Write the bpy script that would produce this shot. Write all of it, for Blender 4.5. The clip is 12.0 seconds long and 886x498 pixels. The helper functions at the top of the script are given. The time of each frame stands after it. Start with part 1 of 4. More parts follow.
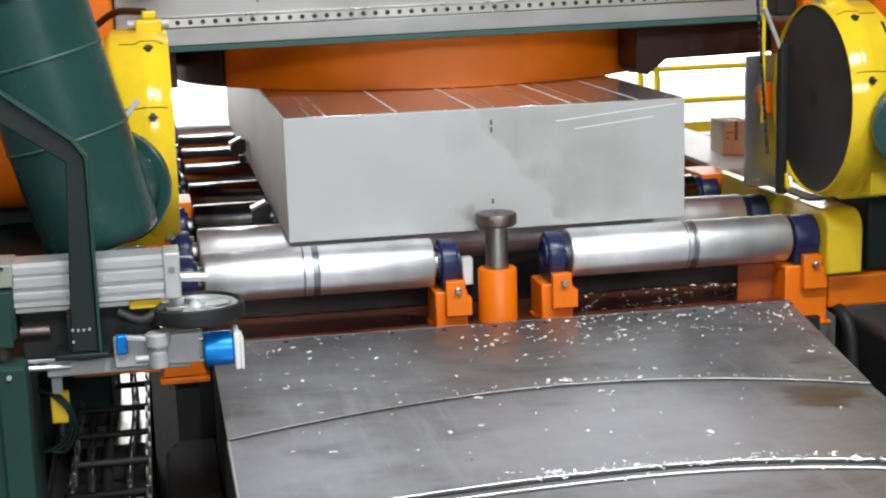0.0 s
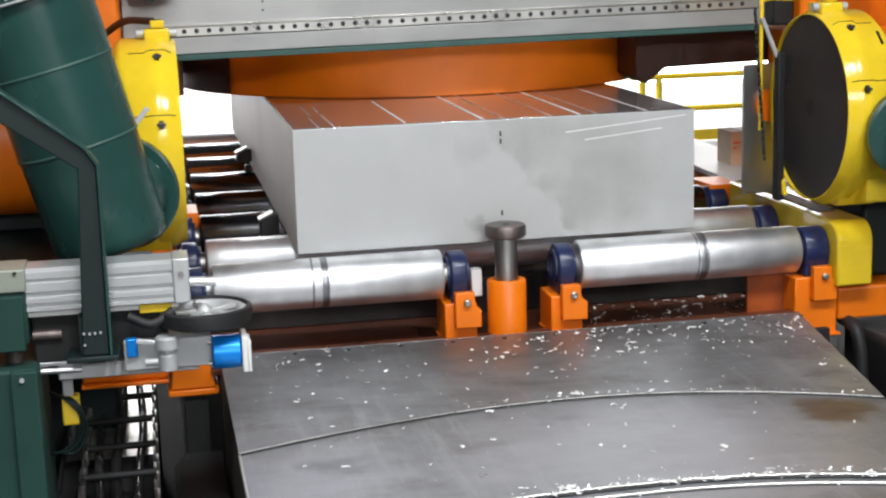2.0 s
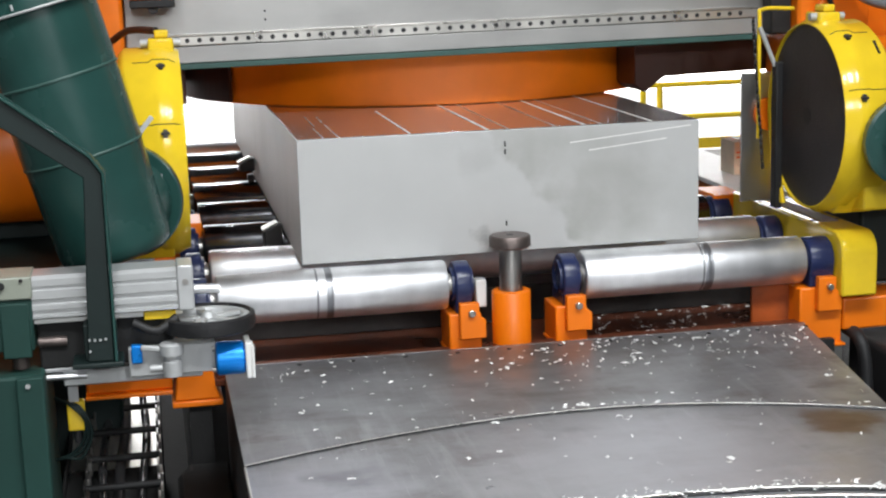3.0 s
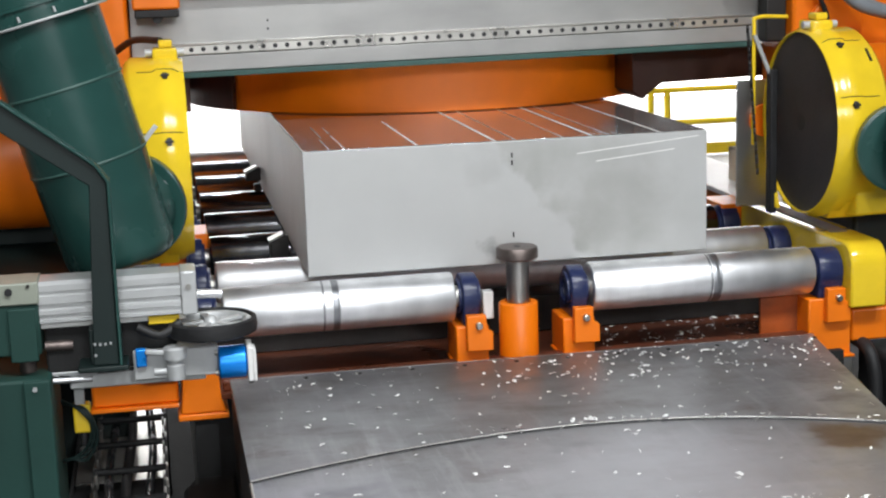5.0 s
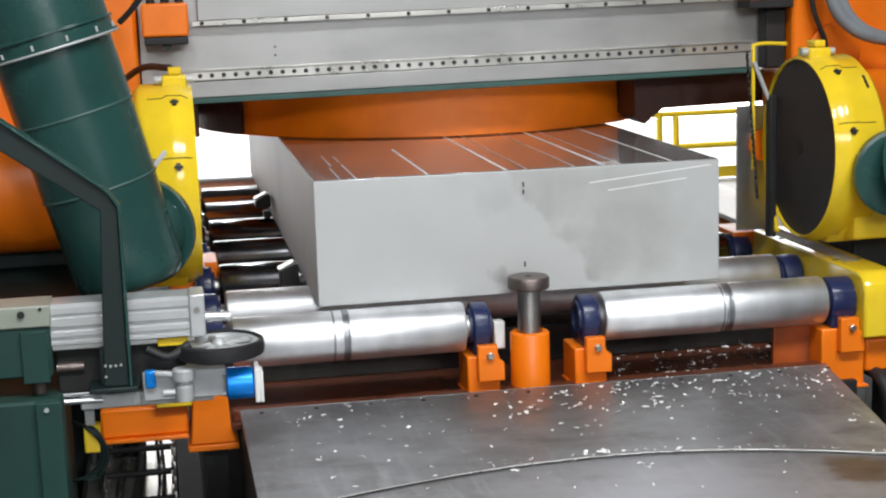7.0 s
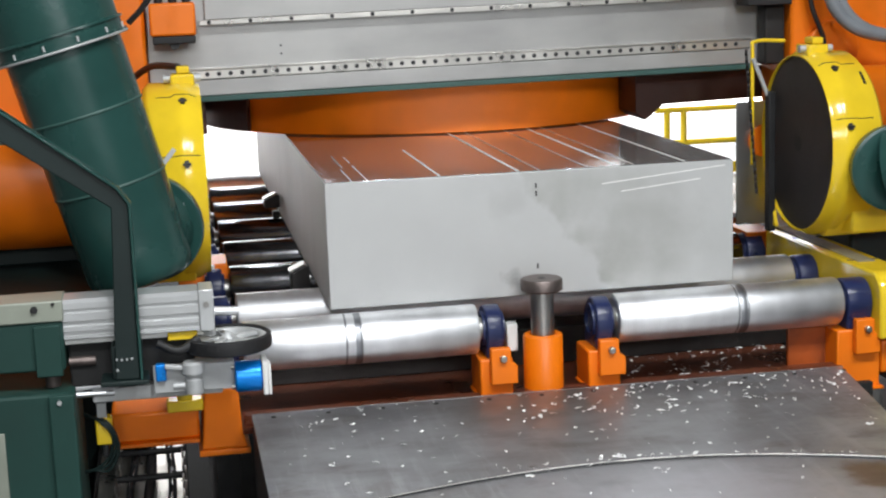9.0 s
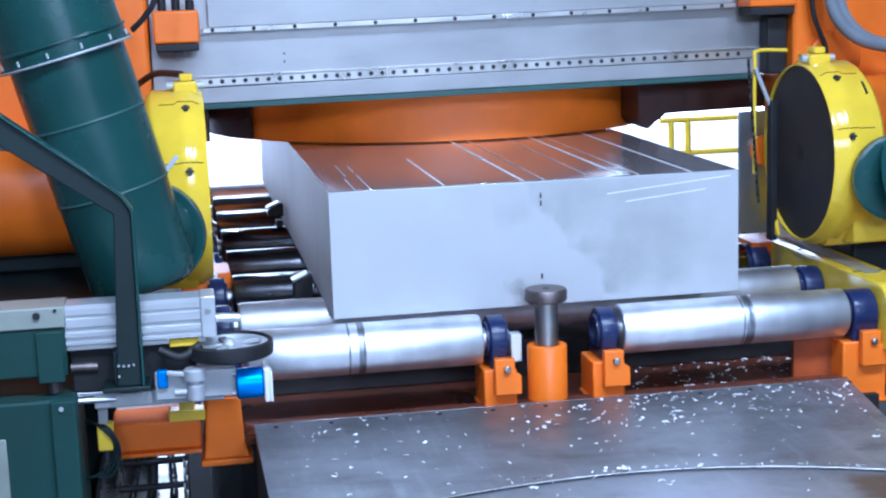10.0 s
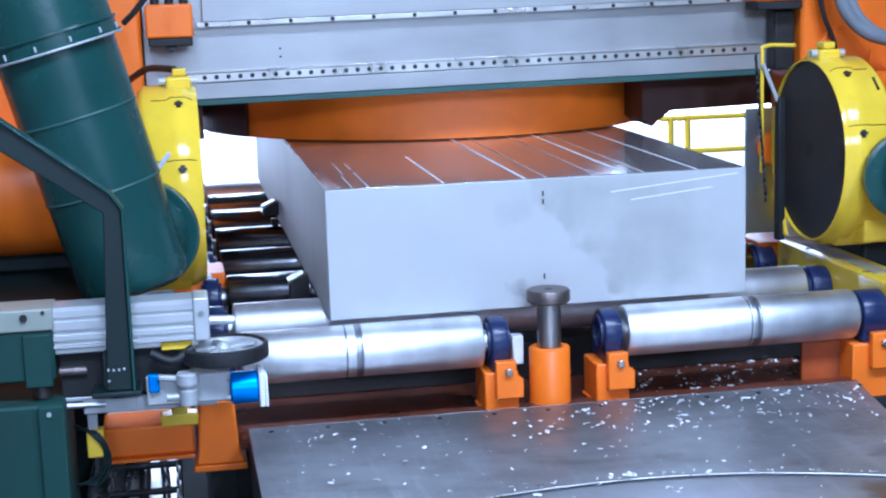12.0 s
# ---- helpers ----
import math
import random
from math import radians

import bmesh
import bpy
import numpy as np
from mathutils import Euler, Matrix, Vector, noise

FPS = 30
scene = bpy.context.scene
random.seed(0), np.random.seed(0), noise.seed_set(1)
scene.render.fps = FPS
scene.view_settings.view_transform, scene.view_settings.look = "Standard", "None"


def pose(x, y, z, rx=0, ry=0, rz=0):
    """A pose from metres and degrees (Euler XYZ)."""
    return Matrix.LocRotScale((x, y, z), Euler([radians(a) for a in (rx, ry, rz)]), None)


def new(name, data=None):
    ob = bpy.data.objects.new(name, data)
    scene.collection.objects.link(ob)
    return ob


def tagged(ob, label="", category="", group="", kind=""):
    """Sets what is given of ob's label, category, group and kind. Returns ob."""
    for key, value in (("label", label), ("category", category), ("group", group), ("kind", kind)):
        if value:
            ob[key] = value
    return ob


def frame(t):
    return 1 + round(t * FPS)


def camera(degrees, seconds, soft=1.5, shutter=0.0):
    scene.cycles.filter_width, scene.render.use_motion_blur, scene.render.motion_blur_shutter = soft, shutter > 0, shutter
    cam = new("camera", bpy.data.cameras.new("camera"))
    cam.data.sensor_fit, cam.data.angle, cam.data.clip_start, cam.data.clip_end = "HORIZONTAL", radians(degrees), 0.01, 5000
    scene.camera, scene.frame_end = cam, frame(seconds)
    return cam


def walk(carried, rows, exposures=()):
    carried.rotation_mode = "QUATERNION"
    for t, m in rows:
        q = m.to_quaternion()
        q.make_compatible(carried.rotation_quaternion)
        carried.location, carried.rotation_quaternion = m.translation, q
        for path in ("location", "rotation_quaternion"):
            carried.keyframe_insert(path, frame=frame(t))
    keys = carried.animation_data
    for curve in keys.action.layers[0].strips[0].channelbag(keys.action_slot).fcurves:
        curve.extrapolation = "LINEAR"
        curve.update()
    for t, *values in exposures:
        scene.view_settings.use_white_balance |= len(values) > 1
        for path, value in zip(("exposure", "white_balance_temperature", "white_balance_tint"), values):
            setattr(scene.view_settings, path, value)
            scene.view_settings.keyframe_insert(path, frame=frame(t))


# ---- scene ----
# ---------------------------------------------------------------- camera
cam = camera(32.55, 12.0, soft=2.2)
walk(cam, [
    (0, pose(-0.577, -6.817, 1.360, 78.304, 1.727, -11.090)),
    (0.5, pose(-0.589, -6.806, 1.369, 78.210, 1.759, -11.076)),
    (1, pose(-0.602, -6.791, 1.375, 78.626, 1.697, -11.066)),
    (1.5, pose(-0.612, -6.783, 1.379, 78.726, 1.669, -11.185)),
    (2, pose(-0.621, -6.780, 1.384, 78.511, 1.668, -11.152)),
    (2.5, pose(-0.633, -6.771, 1.388, 78.493, 1.805, -11.184)),
    (3, pose(-0.643, -6.762, 1.397, 78.785, 1.664, -11.194)),
    (5, pose(-0.630, -6.728, 1.431, 78.903, 1.818, -10.919)),
    (5.5, pose(-0.632, -6.715, 1.437, 79.180, 1.754, -10.874)),
    (6, pose(-0.635, -6.707, 1.445, 79.390, 1.750, -10.885)),
    (6.5, pose(-0.638, -6.700, 1.453, 79.502, 1.960, -10.474)),
    (7, pose(-0.641, -6.688, 1.466, 79.690, 1.822, -10.657)),
    (9, pose(-0.662, -6.624, 1.494, 79.463, 2.020, -10.508)),
    (9.5, pose(-0.660, -6.622, 1.492, 79.700, 1.881, -10.363)),
    (10, pose(-0.659, -6.590, 1.489, 79.826, 1.837, -10.348)),
    (10.5, pose(-0.648, -6.547, 1.487, 79.770, 1.845, -10.324)),
    (11, pose(-0.647, -6.504, 1.477, 79.782, 1.813, -10.378)),
    (11.5, pose(-0.646, -6.457, 1.465, 79.808, 1.765, -10.432)),
    (12, pose(-0.642, -6.416, 1.459, 79.796, 1.798, -10.469)),
], exposures=[(0, 0.0, 6500, 10), (9.7, 0.0, 6500, 10), (9.8, 0.26, 4600, 14), (12, 0.26, 4600, 14)])

# travel of the milling machine along the slab (metres at each second)
TRAVEL = [(0, 0.0), (0.5, 0.039), (1, 0.083), (1.5, 0.11), (2, 0.142), (2.5, 0.178), (3, 0.216), (5, 0.376),
          (5.5, 0.414), (6, 0.452), (6.5, 0.492), (7, 0.529), (9, 0.71), (9.5, 0.74), (10, 0.756), (10.5, 0.755),
          (11, 0.754), (11.5, 0.748), (12, 0.743)]
WAY = Vector((-0.0236, 1.0, 0.0060))

# ---------------------------------------------------------------- light
world = bpy.data.worlds.new("hall_air")
scene.world = world
world.use_nodes = True
world.node_tree.nodes["Background"].inputs[0].default_value = (0.9, 0.95, 1.0, 1)
world.node_tree.nodes["Background"].inputs[1].default_value = 0.3


def area_lamp(x, y, z, sx, sy, watts, tilt=0, color=(0.95, 0.98, 1.0)):
    d = bpy.data.lights.new("bay_lamp", "AREA")
    d.shape, d.size, d.size_y, d.energy, d.color = "RECTANGLE", sx, sy, watts, color
    ob = new("bay_lamp", d)
    ob.matrix_world = pose(x, y, z, tilt, 0, 0)
    return ob


LAMPS = [(x, y, z) for y, z in ((-14.0, 4.7), (-6.0, 7.0), (11.0, 7.0)) for x in (-1.6, 1.0, 3.6)]
for lx, ly, lz in LAMPS:
    area_lamp(lx, ly, lz - 0.1, 0.5, 1.9, 335 if ly < -10 else 375, tilt=40 if ly < -10 else 0)

# ---------------------------------------------------------------- materials


def material(name, color, rough=0.5, metal=0.0, scale=6.0, vary=0.15, bump=0.02, grain=60.0, stain=None, stain_scale=1.5,
             stain_amount=0.0, stretch=(1, 1, 1), rough_vary=0.12, coat=0.0):
    m = bpy.data.materials.new(name)
    m.use_nodes = True
    nt = m.node_tree
    N, L = nt.nodes, nt.links
    b = N["Principled BSDF"]
    co = N.new("ShaderNodeTexCoord")
    mp = N.new("ShaderNodeMapping")
    mp.inputs["Scale"].default_value = stretch
    L.new(co.outputs["Object"], mp.inputs[0])
    n1 = N.new("ShaderNodeTexNoise")
    n1.inputs["Scale"].default_value, n1.inputs["Detail"].default_value = scale, 6
    L.new(mp.outputs[0], n1.inputs["Vector"])
    n2 = N.new("ShaderNodeTexNoise")
    n2.inputs["Scale"].default_value, n2.inputs["Detail"].default_value = grain, 3
    L.new(mp.outputs[0], n2.inputs["Vector"])
    r = N.new("ShaderNodeMapRange")
    r.inputs[1].default_value, r.inputs[2].default_value = 0.3, 0.7
    r.inputs[3].default_value, r.inputs[4].default_value = 1 - vary, 1 + vary
    L.new(n1.outputs[0], r.inputs[0])
    hsv = N.new("ShaderNodeHueSaturation")
    hsv.inputs["Color"].default_value = (*color, 1)
    L.new(r.outputs[0], hsv.inputs["Value"])
    out = hsv.outputs[0]
    if stain:
        n3 = N.new("ShaderNodeTexNoise")
        n3.inputs["Scale"].default_value, n3.inputs["Detail"].default_value = stain_scale, 8
        L.new(co.outputs["Object"], n3.inputs["Vector"])
        sr = N.new("ShaderNodeMapRange")
        sr.inputs[1].default_value, sr.inputs[2].default_value = 0.48, 0.68
        sr.inputs[4].default_value = stain_amount
        L.new(n3.outputs[0], sr.inputs[0])
        mx = N.new("ShaderNodeMix")
        mx.data_type = "RGBA"
        L.new(sr.outputs[0], mx.inputs[0])
        L.new(out, mx.inputs[6])
        mx.inputs[7].default_value = (*stain, 1)
        out = mx.outputs[2]
    L.new(out, b.inputs["Base Color"])
    rr = N.new("ShaderNodeMapRange")
    rr.inputs[3].default_value, rr.inputs[4].default_value = max(0.03, rough - rough_vary), min(1, rough + rough_vary)
    L.new(n1.outputs[0], rr.inputs[0])
    L.new(rr.outputs[0], b.inputs["Roughness"])
    b.inputs["Metallic"].default_value = metal
    b.inputs["Coat Weight"].default_value = coat
    if not bump:
        return m
    bp = N.new("ShaderNodeBump")
    bp.inputs["Strength"].default_value, bp.inputs["Distance"].default_value = 0.6, bump * 0.05
    L.new(n2.outputs[0], bp.inputs["Height"])
    L.new(bp.outputs[0], b.inputs["Normal"])
    return m


def glowing(name, color, strength):
    m = bpy.data.materials.new(name)
    m.use_nodes = True
    b = m.node_tree.nodes["Principled BSDF"]
    b.inputs["Base Color"].default_value = (*color, 1)
    b.inputs["Emission Color"].default_value = (*color, 1)
    b.inputs["Emission Strength"].default_value = strength
    return m


ALU_SAWN = material("sawn_aluminium", (0.54, 0.542, 0.535), 0.55, 0.35, 2.2, 0.05, 0.01, 240, (0.42, 0.43, 0.42), 1.3, 0.45, rough_vary=0.06)
ALU_MILLED = material("milled_aluminium", (0.66, 0.65, 0.64), 0.12, 0.80, 3, 0.05, 0.0, 60, rough_vary=0.03, stretch=(6, 0.4, 1))
FAINT_LINE = material("faint_tool_line", (0.85, 0.78, 0.72), 0.32, 0.7, 5, 0.03, 0.0)
ALU_LINE = material("burnished_line", (0.92, 0.91, 0.88), 0.5, 0.2, 5, 0.03, 0.0)
CHROME = material("roller_steel", (0.84, 0.85, 0.87), 0.46, 1.0, 3, 0.14, 0.0015, 40, (0.5, 0.5, 0.52), 2.5, 0.5, stretch=(2.5, 1, 1), rough_vary=0.04)
# roller steel again, darkened for the dim surroundings under the machine
ROLLER_SHADED = material("shaded_roller_steel", (0.17, 0.172, 0.182), 0.22, 1.0, 3, 0.14, 0.0, 40, (0.10, 0.10, 0.105), 2.5, 0.5, stretch=(5, 1, 1), rough_vary=0.04)
ROLLER_WORN = material("worn_roller_band", (0.33, 0.34, 0.36), 0.4, 1.0, 8, 0.15, 0.02)
STEEL = material("bare_steel", (0.45, 0.44, 0.42), 0.38, 1.0, 6, 0.15, 0.03, 60, rough_vary=0.12)
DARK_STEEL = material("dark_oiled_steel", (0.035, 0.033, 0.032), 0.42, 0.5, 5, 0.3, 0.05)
POST_CAP = material("oxidised_cap_steel", (0.16, 0.13, 0.12), 0.45, 0.8, 12, 0.3, 0.06)
BEAM = material("ground_beam_steel", (0.39, 0.385, 0.375), 0.40, 0.55, 2.5, 0.12, 0.02, 80, (0.47, 0.465, 0.45), 2.0, 0.6, stretch=(0.7, 1, 2))
SCREEN = material("stainless_screen_sheet", (0.56, 0.56, 0.55), 0.30, 1.0, 3, 0.1, 0.01)
RAIL = material("ground_rail_steel", (0.66, 0.64, 0.60), 0.30, 0.8, 5, 0.1, 0.01)
ORANGE = material("orange_paint", (0.88, 0.19, 0.002), 0.40, 0, 4, 0.06, 0.02, 40, (0.55, 0.12, 0.01), 5, 0.2)
YELLOW = material("yellow_paint", (0.86, 0.60, 0.026), 0.15, 0, 4, 0.06, 0.012, 12, (0.55, 0.36, 0.02), 6, 0.2, rough_vary=0.05)
GREEN = material("green_paint", (0.017, 0.060, 0.052), 0.26, 0, 3, 0.15, 0.02, 40, (0.022, 0.075, 0.066), 3, 0.5)
GREEN_CAB = material("cabinet_green_paint", (0.006, 0.042, 0.033), 0.72, 0, 3, 0.2, 0.02, 40, (0.010, 0.048, 0.040), 3, 0.5)
GREEN_DARK = material("dark_green_paint", (0.003, 0.012, 0.011), 0.55, 0, 3, 0.2, 0.02)
GREEN_LIP = material("green_seal_strip", (0.035, 0.09, 0.077), 0.5, 0, 4, 0.15, 0.02)
BLUE = material("navy_bearing_paint", (0.014, 0.022, 0.075), 0.30, 0, 6, 0.2, 0.04)
BLUE_BRIGHT = material("bright_blue_motor", (0.0, 0.22, 0.72), 0.3, 0.4, 6, 0.08, 0.01)
MATT_BLACK = material("matt_black_sheet", (0.010, 0.010, 0.010), 0.85, 0, 6, 0.3, 0.04)
BLACK = material("black_rubber", (0.012, 0.012, 0.013), 0.6, 0, 8, 0.3, 0.05)
DISC_FACE = material("black_disc_face", (0.032, 0.027, 0.028), 0.62, 0.1, 5, 0.35, 0.08, 90, (0.05, 0.045, 0.04), 4, 0.5)
GREY_CAST = material("cast_grey_aluminium", (0.48, 0.49, 0.49), 0.5, 0.35, 6, 0.1, 0.03)
PROFILE = material("anodised_profile", (0.58, 0.59, 0.59), 0.34, 0.5, 6, 0.06, 0.01)
CREAM = material("cream_cover_paint", (0.27, 0.29, 0.24), 0.4, 0, 5, 0.15, 0.02)
WORN_TOP = material("worn_guard_top", (0.26, 0.23, 0.15), 0.7, 0, 6, 0.25, 0.03)
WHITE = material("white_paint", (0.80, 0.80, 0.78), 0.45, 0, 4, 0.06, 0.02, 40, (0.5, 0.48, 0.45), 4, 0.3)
# orange hood paint turned brown to hold the shadow beneath the beam
HOOD_SHADED = material("shaded_hood_orange", (0.055, 0.013, 0.006), 0.5, 0, 4, 0.2, 0.03)
# orange dimmed for the shadow behind the roller, plus dirt stains
SHADED_DIRTY_ORANGE = material("shaded_dirty_orange", (0.32, 0.062, 0.008), 0.5, 0, 5, 0.3, 0.03, 40, (0.15, 0.04, 0.015), 6, 0.7)
RUST = material("rusty_oil_pan", (0.18, 0.05, 0.022), 0.30, 0.2, 4, 0.4, 0.06, 40, (0.05, 0.02, 0.015), 4, 0.8)
PIT = material("oily_pit_floor", (0.012, 0.012, 0.012), 0.9, 0, 3, 0.4, 0.05, 30, (0.03, 0.03, 0.03), 2, 0.5)
FLOOR = material("light_hall_floor", (0.20, 0.20, 0.195), 0.4, 0, 0.8, 0.1, 0.01, 20)
WALL = material("hall_wall_sheet", (0.24, 0.245, 0.25), 0.7, 0, 1, 0.1, 0.02)
CEILING = material("dark_roof_sheet", (0.14, 0.145, 0.15), 0.7, 0, 1, 0.1, 0.02)
CARD = material("cardboard", (0.86, 0.76, 0.60), 0.8, 0, 6, 0.1, 0.02)
CABLE = material("black_cable_sheath", (0.03, 0.03, 0.032), 0.25, 0, 8, 0.2, 0.02)
HOSE = material("grey_hose", (0.22, 0.24, 0.26), 0.45, 0, 8, 0.1, 0.02)
CHIP = material("aluminium_chip", (0.92, 0.92, 0.91), 0.35, 0.15, 8, 0.05, 0.01)


def apron_steel():
    """Dark rolled plate: cloudy oil film, rub streaks along the way of the chips and fine scratches."""
    m = bpy.data.materials.new("scuffed_apron_plate")
    m.use_nodes = True
    nt = m.node_tree
    N, L = nt.nodes, nt.links
    b = N["Principled BSDF"]
    co = N.new("ShaderNodeTexCoord")

    def noise(scale, detail, stretch=(1, 1, 1), turn=0.0, rough=0.6):
        mp = N.new("ShaderNodeMapping")
        mp.inputs["Rotation"].default_value = (0, 0, radians(turn))
        mp.inputs["Scale"].default_value = stretch
        L.new(co.outputs["Object"], mp.inputs[0])
        n = N.new("ShaderNodeTexNoise")
        n.inputs["Scale"].default_value, n.inputs["Detail"].default_value, n.inputs["Roughness"].default_value = scale, detail, rough
        L.new(mp.outputs[0], n.inputs["Vector"])
        return n.outputs[0]

    def spread(v, lo, hi, out_lo, out_hi):
        r = N.new("ShaderNodeMapRange")
        for k, x in ((1, lo), (2, hi), (3, out_lo), (4, out_hi)):
            r.inputs[k].default_value = x
        L.new(v, r.inputs[0])
        return r.outputs[0]

    def blend(fac, a, c):
        mx = N.new("ShaderNodeMix")
        mx.data_type = "RGBA"
        L.new(fac, mx.inputs[0])
        if isinstance(a, tuple):
            mx.inputs[6].default_value = (*a, 1)
        else:
            L.new(a, mx.inputs[6])
        mx.inputs[7].default_value = (*c, 1)
        return mx.outputs[2]

    cloud = noise(1.7, 9)
    film = noise(3.1, 8, (1, 1.6, 1))
    streak = noise(5.0, 5, (3.2, 0.35, 1), -14)
    scratch = noise(16.0, 4, (6.0, 0.16, 1), -17, 0.7)
    speck = noise(34.0, 6)
    col = blend(spread(cloud, 0.35, 0.65, 0, 1), (0.20, 0.196, 0.20), (0.35, 0.35, 0.365))
    col = blend(spread(film, 0.52, 0.68, 0, 0.6), col, (0.15, 0.125, 0.105))
    col = blend(spread(streak, 0.52, 0.72, 0, 0.5), col, (0.44, 0.44, 0.46))
    col = blend(spread(scratch, 0.62, 0.74, 0, 0.35), col, (0.55, 0.55, 0.57))
    col = blend(spread(speck, 0.60, 0.75, 0, 0.35), col, (0.10, 0.094, 0.09))
    L.new(col, b.inputs["Base Color"])
    b.inputs["Metallic"].default_value = 0.62
    L.new(spread(film, 0.3, 0.7, 0.27, 0.50), b.inputs["Roughness"])
    bp = N.new("ShaderNodeBump")
    bp.inputs["Strength"].default_value, bp.inputs["Distance"].default_value = 0.5, 0.0012
    L.new(streak, bp.inputs["Height"])
    L.new(bp.outputs[0], b.inputs["Normal"])
    return m


APRON = apron_steel()
DAYLIGHT = glowing("daylight_opening", (1, 1, 1), 5.0)


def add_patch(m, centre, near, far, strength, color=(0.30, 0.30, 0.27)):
    """A cloudy patch of its own shape: sawn-end smears, apron stains, tones and painted sheen."""
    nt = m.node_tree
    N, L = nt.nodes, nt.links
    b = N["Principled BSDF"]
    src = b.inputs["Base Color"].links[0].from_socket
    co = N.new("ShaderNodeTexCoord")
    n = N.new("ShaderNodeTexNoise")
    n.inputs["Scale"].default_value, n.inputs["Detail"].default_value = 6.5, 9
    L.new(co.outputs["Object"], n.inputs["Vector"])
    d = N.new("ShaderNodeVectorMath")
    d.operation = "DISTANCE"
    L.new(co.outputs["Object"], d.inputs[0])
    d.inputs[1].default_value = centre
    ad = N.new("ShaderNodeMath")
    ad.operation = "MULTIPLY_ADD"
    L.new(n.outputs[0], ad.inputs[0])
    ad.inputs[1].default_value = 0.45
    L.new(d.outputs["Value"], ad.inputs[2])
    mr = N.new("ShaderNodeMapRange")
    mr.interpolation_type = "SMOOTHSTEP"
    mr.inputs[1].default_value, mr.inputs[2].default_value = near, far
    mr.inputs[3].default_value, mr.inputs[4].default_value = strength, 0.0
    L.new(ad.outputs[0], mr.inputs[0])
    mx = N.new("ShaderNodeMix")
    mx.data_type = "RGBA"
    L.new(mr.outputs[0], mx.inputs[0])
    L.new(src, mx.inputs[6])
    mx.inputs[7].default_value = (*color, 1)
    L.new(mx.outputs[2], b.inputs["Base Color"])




def add_smear(m, start, across, fade, strength, color):
    """A wiped smear: crisp along a slanted line through start, cloudy and fading away from it."""
    nt = m.node_tree
    N, L = nt.nodes, nt.links
    b = N["Principled BSDF"]
    src = b.inputs["Base Color"].links[0].from_socket
    co = N.new("ShaderNodeTexCoord")

    def calc(op, a, c, clamp=False):
        n = N.new("ShaderNodeMath")
        n.operation, n.use_clamp = op, clamp
        for k, v in enumerate((a, c)):
            if isinstance(v, float):
                n.inputs[k].default_value = v
            else:
                L.new(v, n.inputs[k])
        return n.outputs[0]
    sub = N.new("ShaderNodeVectorMath")
    sub.operation = "SUBTRACT"
    L.new(co.outputs["Object"], sub.inputs[0])
    sub.inputs[1].default_value = start
    dot = N.new("ShaderNodeVectorMath")
    dot.operation = "DOT_PRODUCT"
    L.new(sub.outputs[0], dot.inputs[0])
    dot.inputs[1].default_value = across
    n1 = N.new("ShaderNodeTexNoise")
    n1.inputs["Scale"].default_value, n1.inputs["Detail"].default_value = 5.0, 10
    L.new(co.outputs["Object"], n1.inputs["Vector"])
    wob = calc("MULTIPLY", calc("SUBTRACT", n1.outputs[0], 0.5), 0.22)
    d = calc("ADD", dot.outputs["Value"], wob)
    rise = calc("MULTIPLY", d, 28.0, True)
    fall = calc("SUBTRACT", 1.0, calc("DIVIDE", d, fade), True)
    cloud = calc("MULTIPLY", calc("SUBTRACT", n1.outputs[0], 0.28), 2.4, True)
    f = calc("MULTIPLY", calc("MULTIPLY", calc("MULTIPLY", rise, fall), cloud), strength)
    mx = N.new("ShaderNodeMix")
    mx.data_type = "RGBA"
    L.new(f, mx.inputs[0])
    L.new(src, mx.inputs[6])
    mx.inputs[7].default_value = (*color, 1)
    L.new(mx.outputs[2], b.inputs["Base Color"])


add_smear(ALU_SAWN, (0.12, 0.0, 0.30), (0.75, 0.0, 0.66), 0.62, 0.75, (0.33, 0.33, 0.30))
add_patch(ALU_SAWN, (0.52, 0.0, 0.30), 0.28, 0.56, 0.30)
add_patch(ALU_SAWN, (-0.08, 0.0, 0.10), 0.19, 0.27, 0.5, (0.16, 0.155, 0.15))
add_patch(ALU_SAWN, (-0.12, 0.0, 0.47), 0.22, 0.36, 0.3, (0.38, 0.38, 0.37))
# sheen painted as pale bluish patches on the near plates
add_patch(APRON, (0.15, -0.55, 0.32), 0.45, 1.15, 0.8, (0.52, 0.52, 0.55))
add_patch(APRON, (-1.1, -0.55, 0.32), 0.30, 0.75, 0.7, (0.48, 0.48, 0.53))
# dark stains and a brown one
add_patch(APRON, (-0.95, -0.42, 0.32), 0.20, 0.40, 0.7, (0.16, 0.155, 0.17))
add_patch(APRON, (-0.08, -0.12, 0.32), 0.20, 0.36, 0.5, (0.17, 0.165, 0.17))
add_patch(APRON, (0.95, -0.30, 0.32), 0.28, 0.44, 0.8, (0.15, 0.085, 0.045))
# broad darker and brownish tones over the far plate
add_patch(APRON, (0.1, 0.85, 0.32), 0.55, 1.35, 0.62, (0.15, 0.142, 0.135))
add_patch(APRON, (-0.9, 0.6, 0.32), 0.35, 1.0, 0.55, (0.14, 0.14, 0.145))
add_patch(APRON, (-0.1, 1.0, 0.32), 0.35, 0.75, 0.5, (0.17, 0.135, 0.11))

# ---------------------------------------------------------------- mesh helpers
BASE = {}
MOVING = []


def thing(name, base, label, category, group="", kind=""):
    ob = new(name)
    ob.location = base
    BASE[ob.name] = Vector(base)
    return tagged(ob, label, category, group, kind)


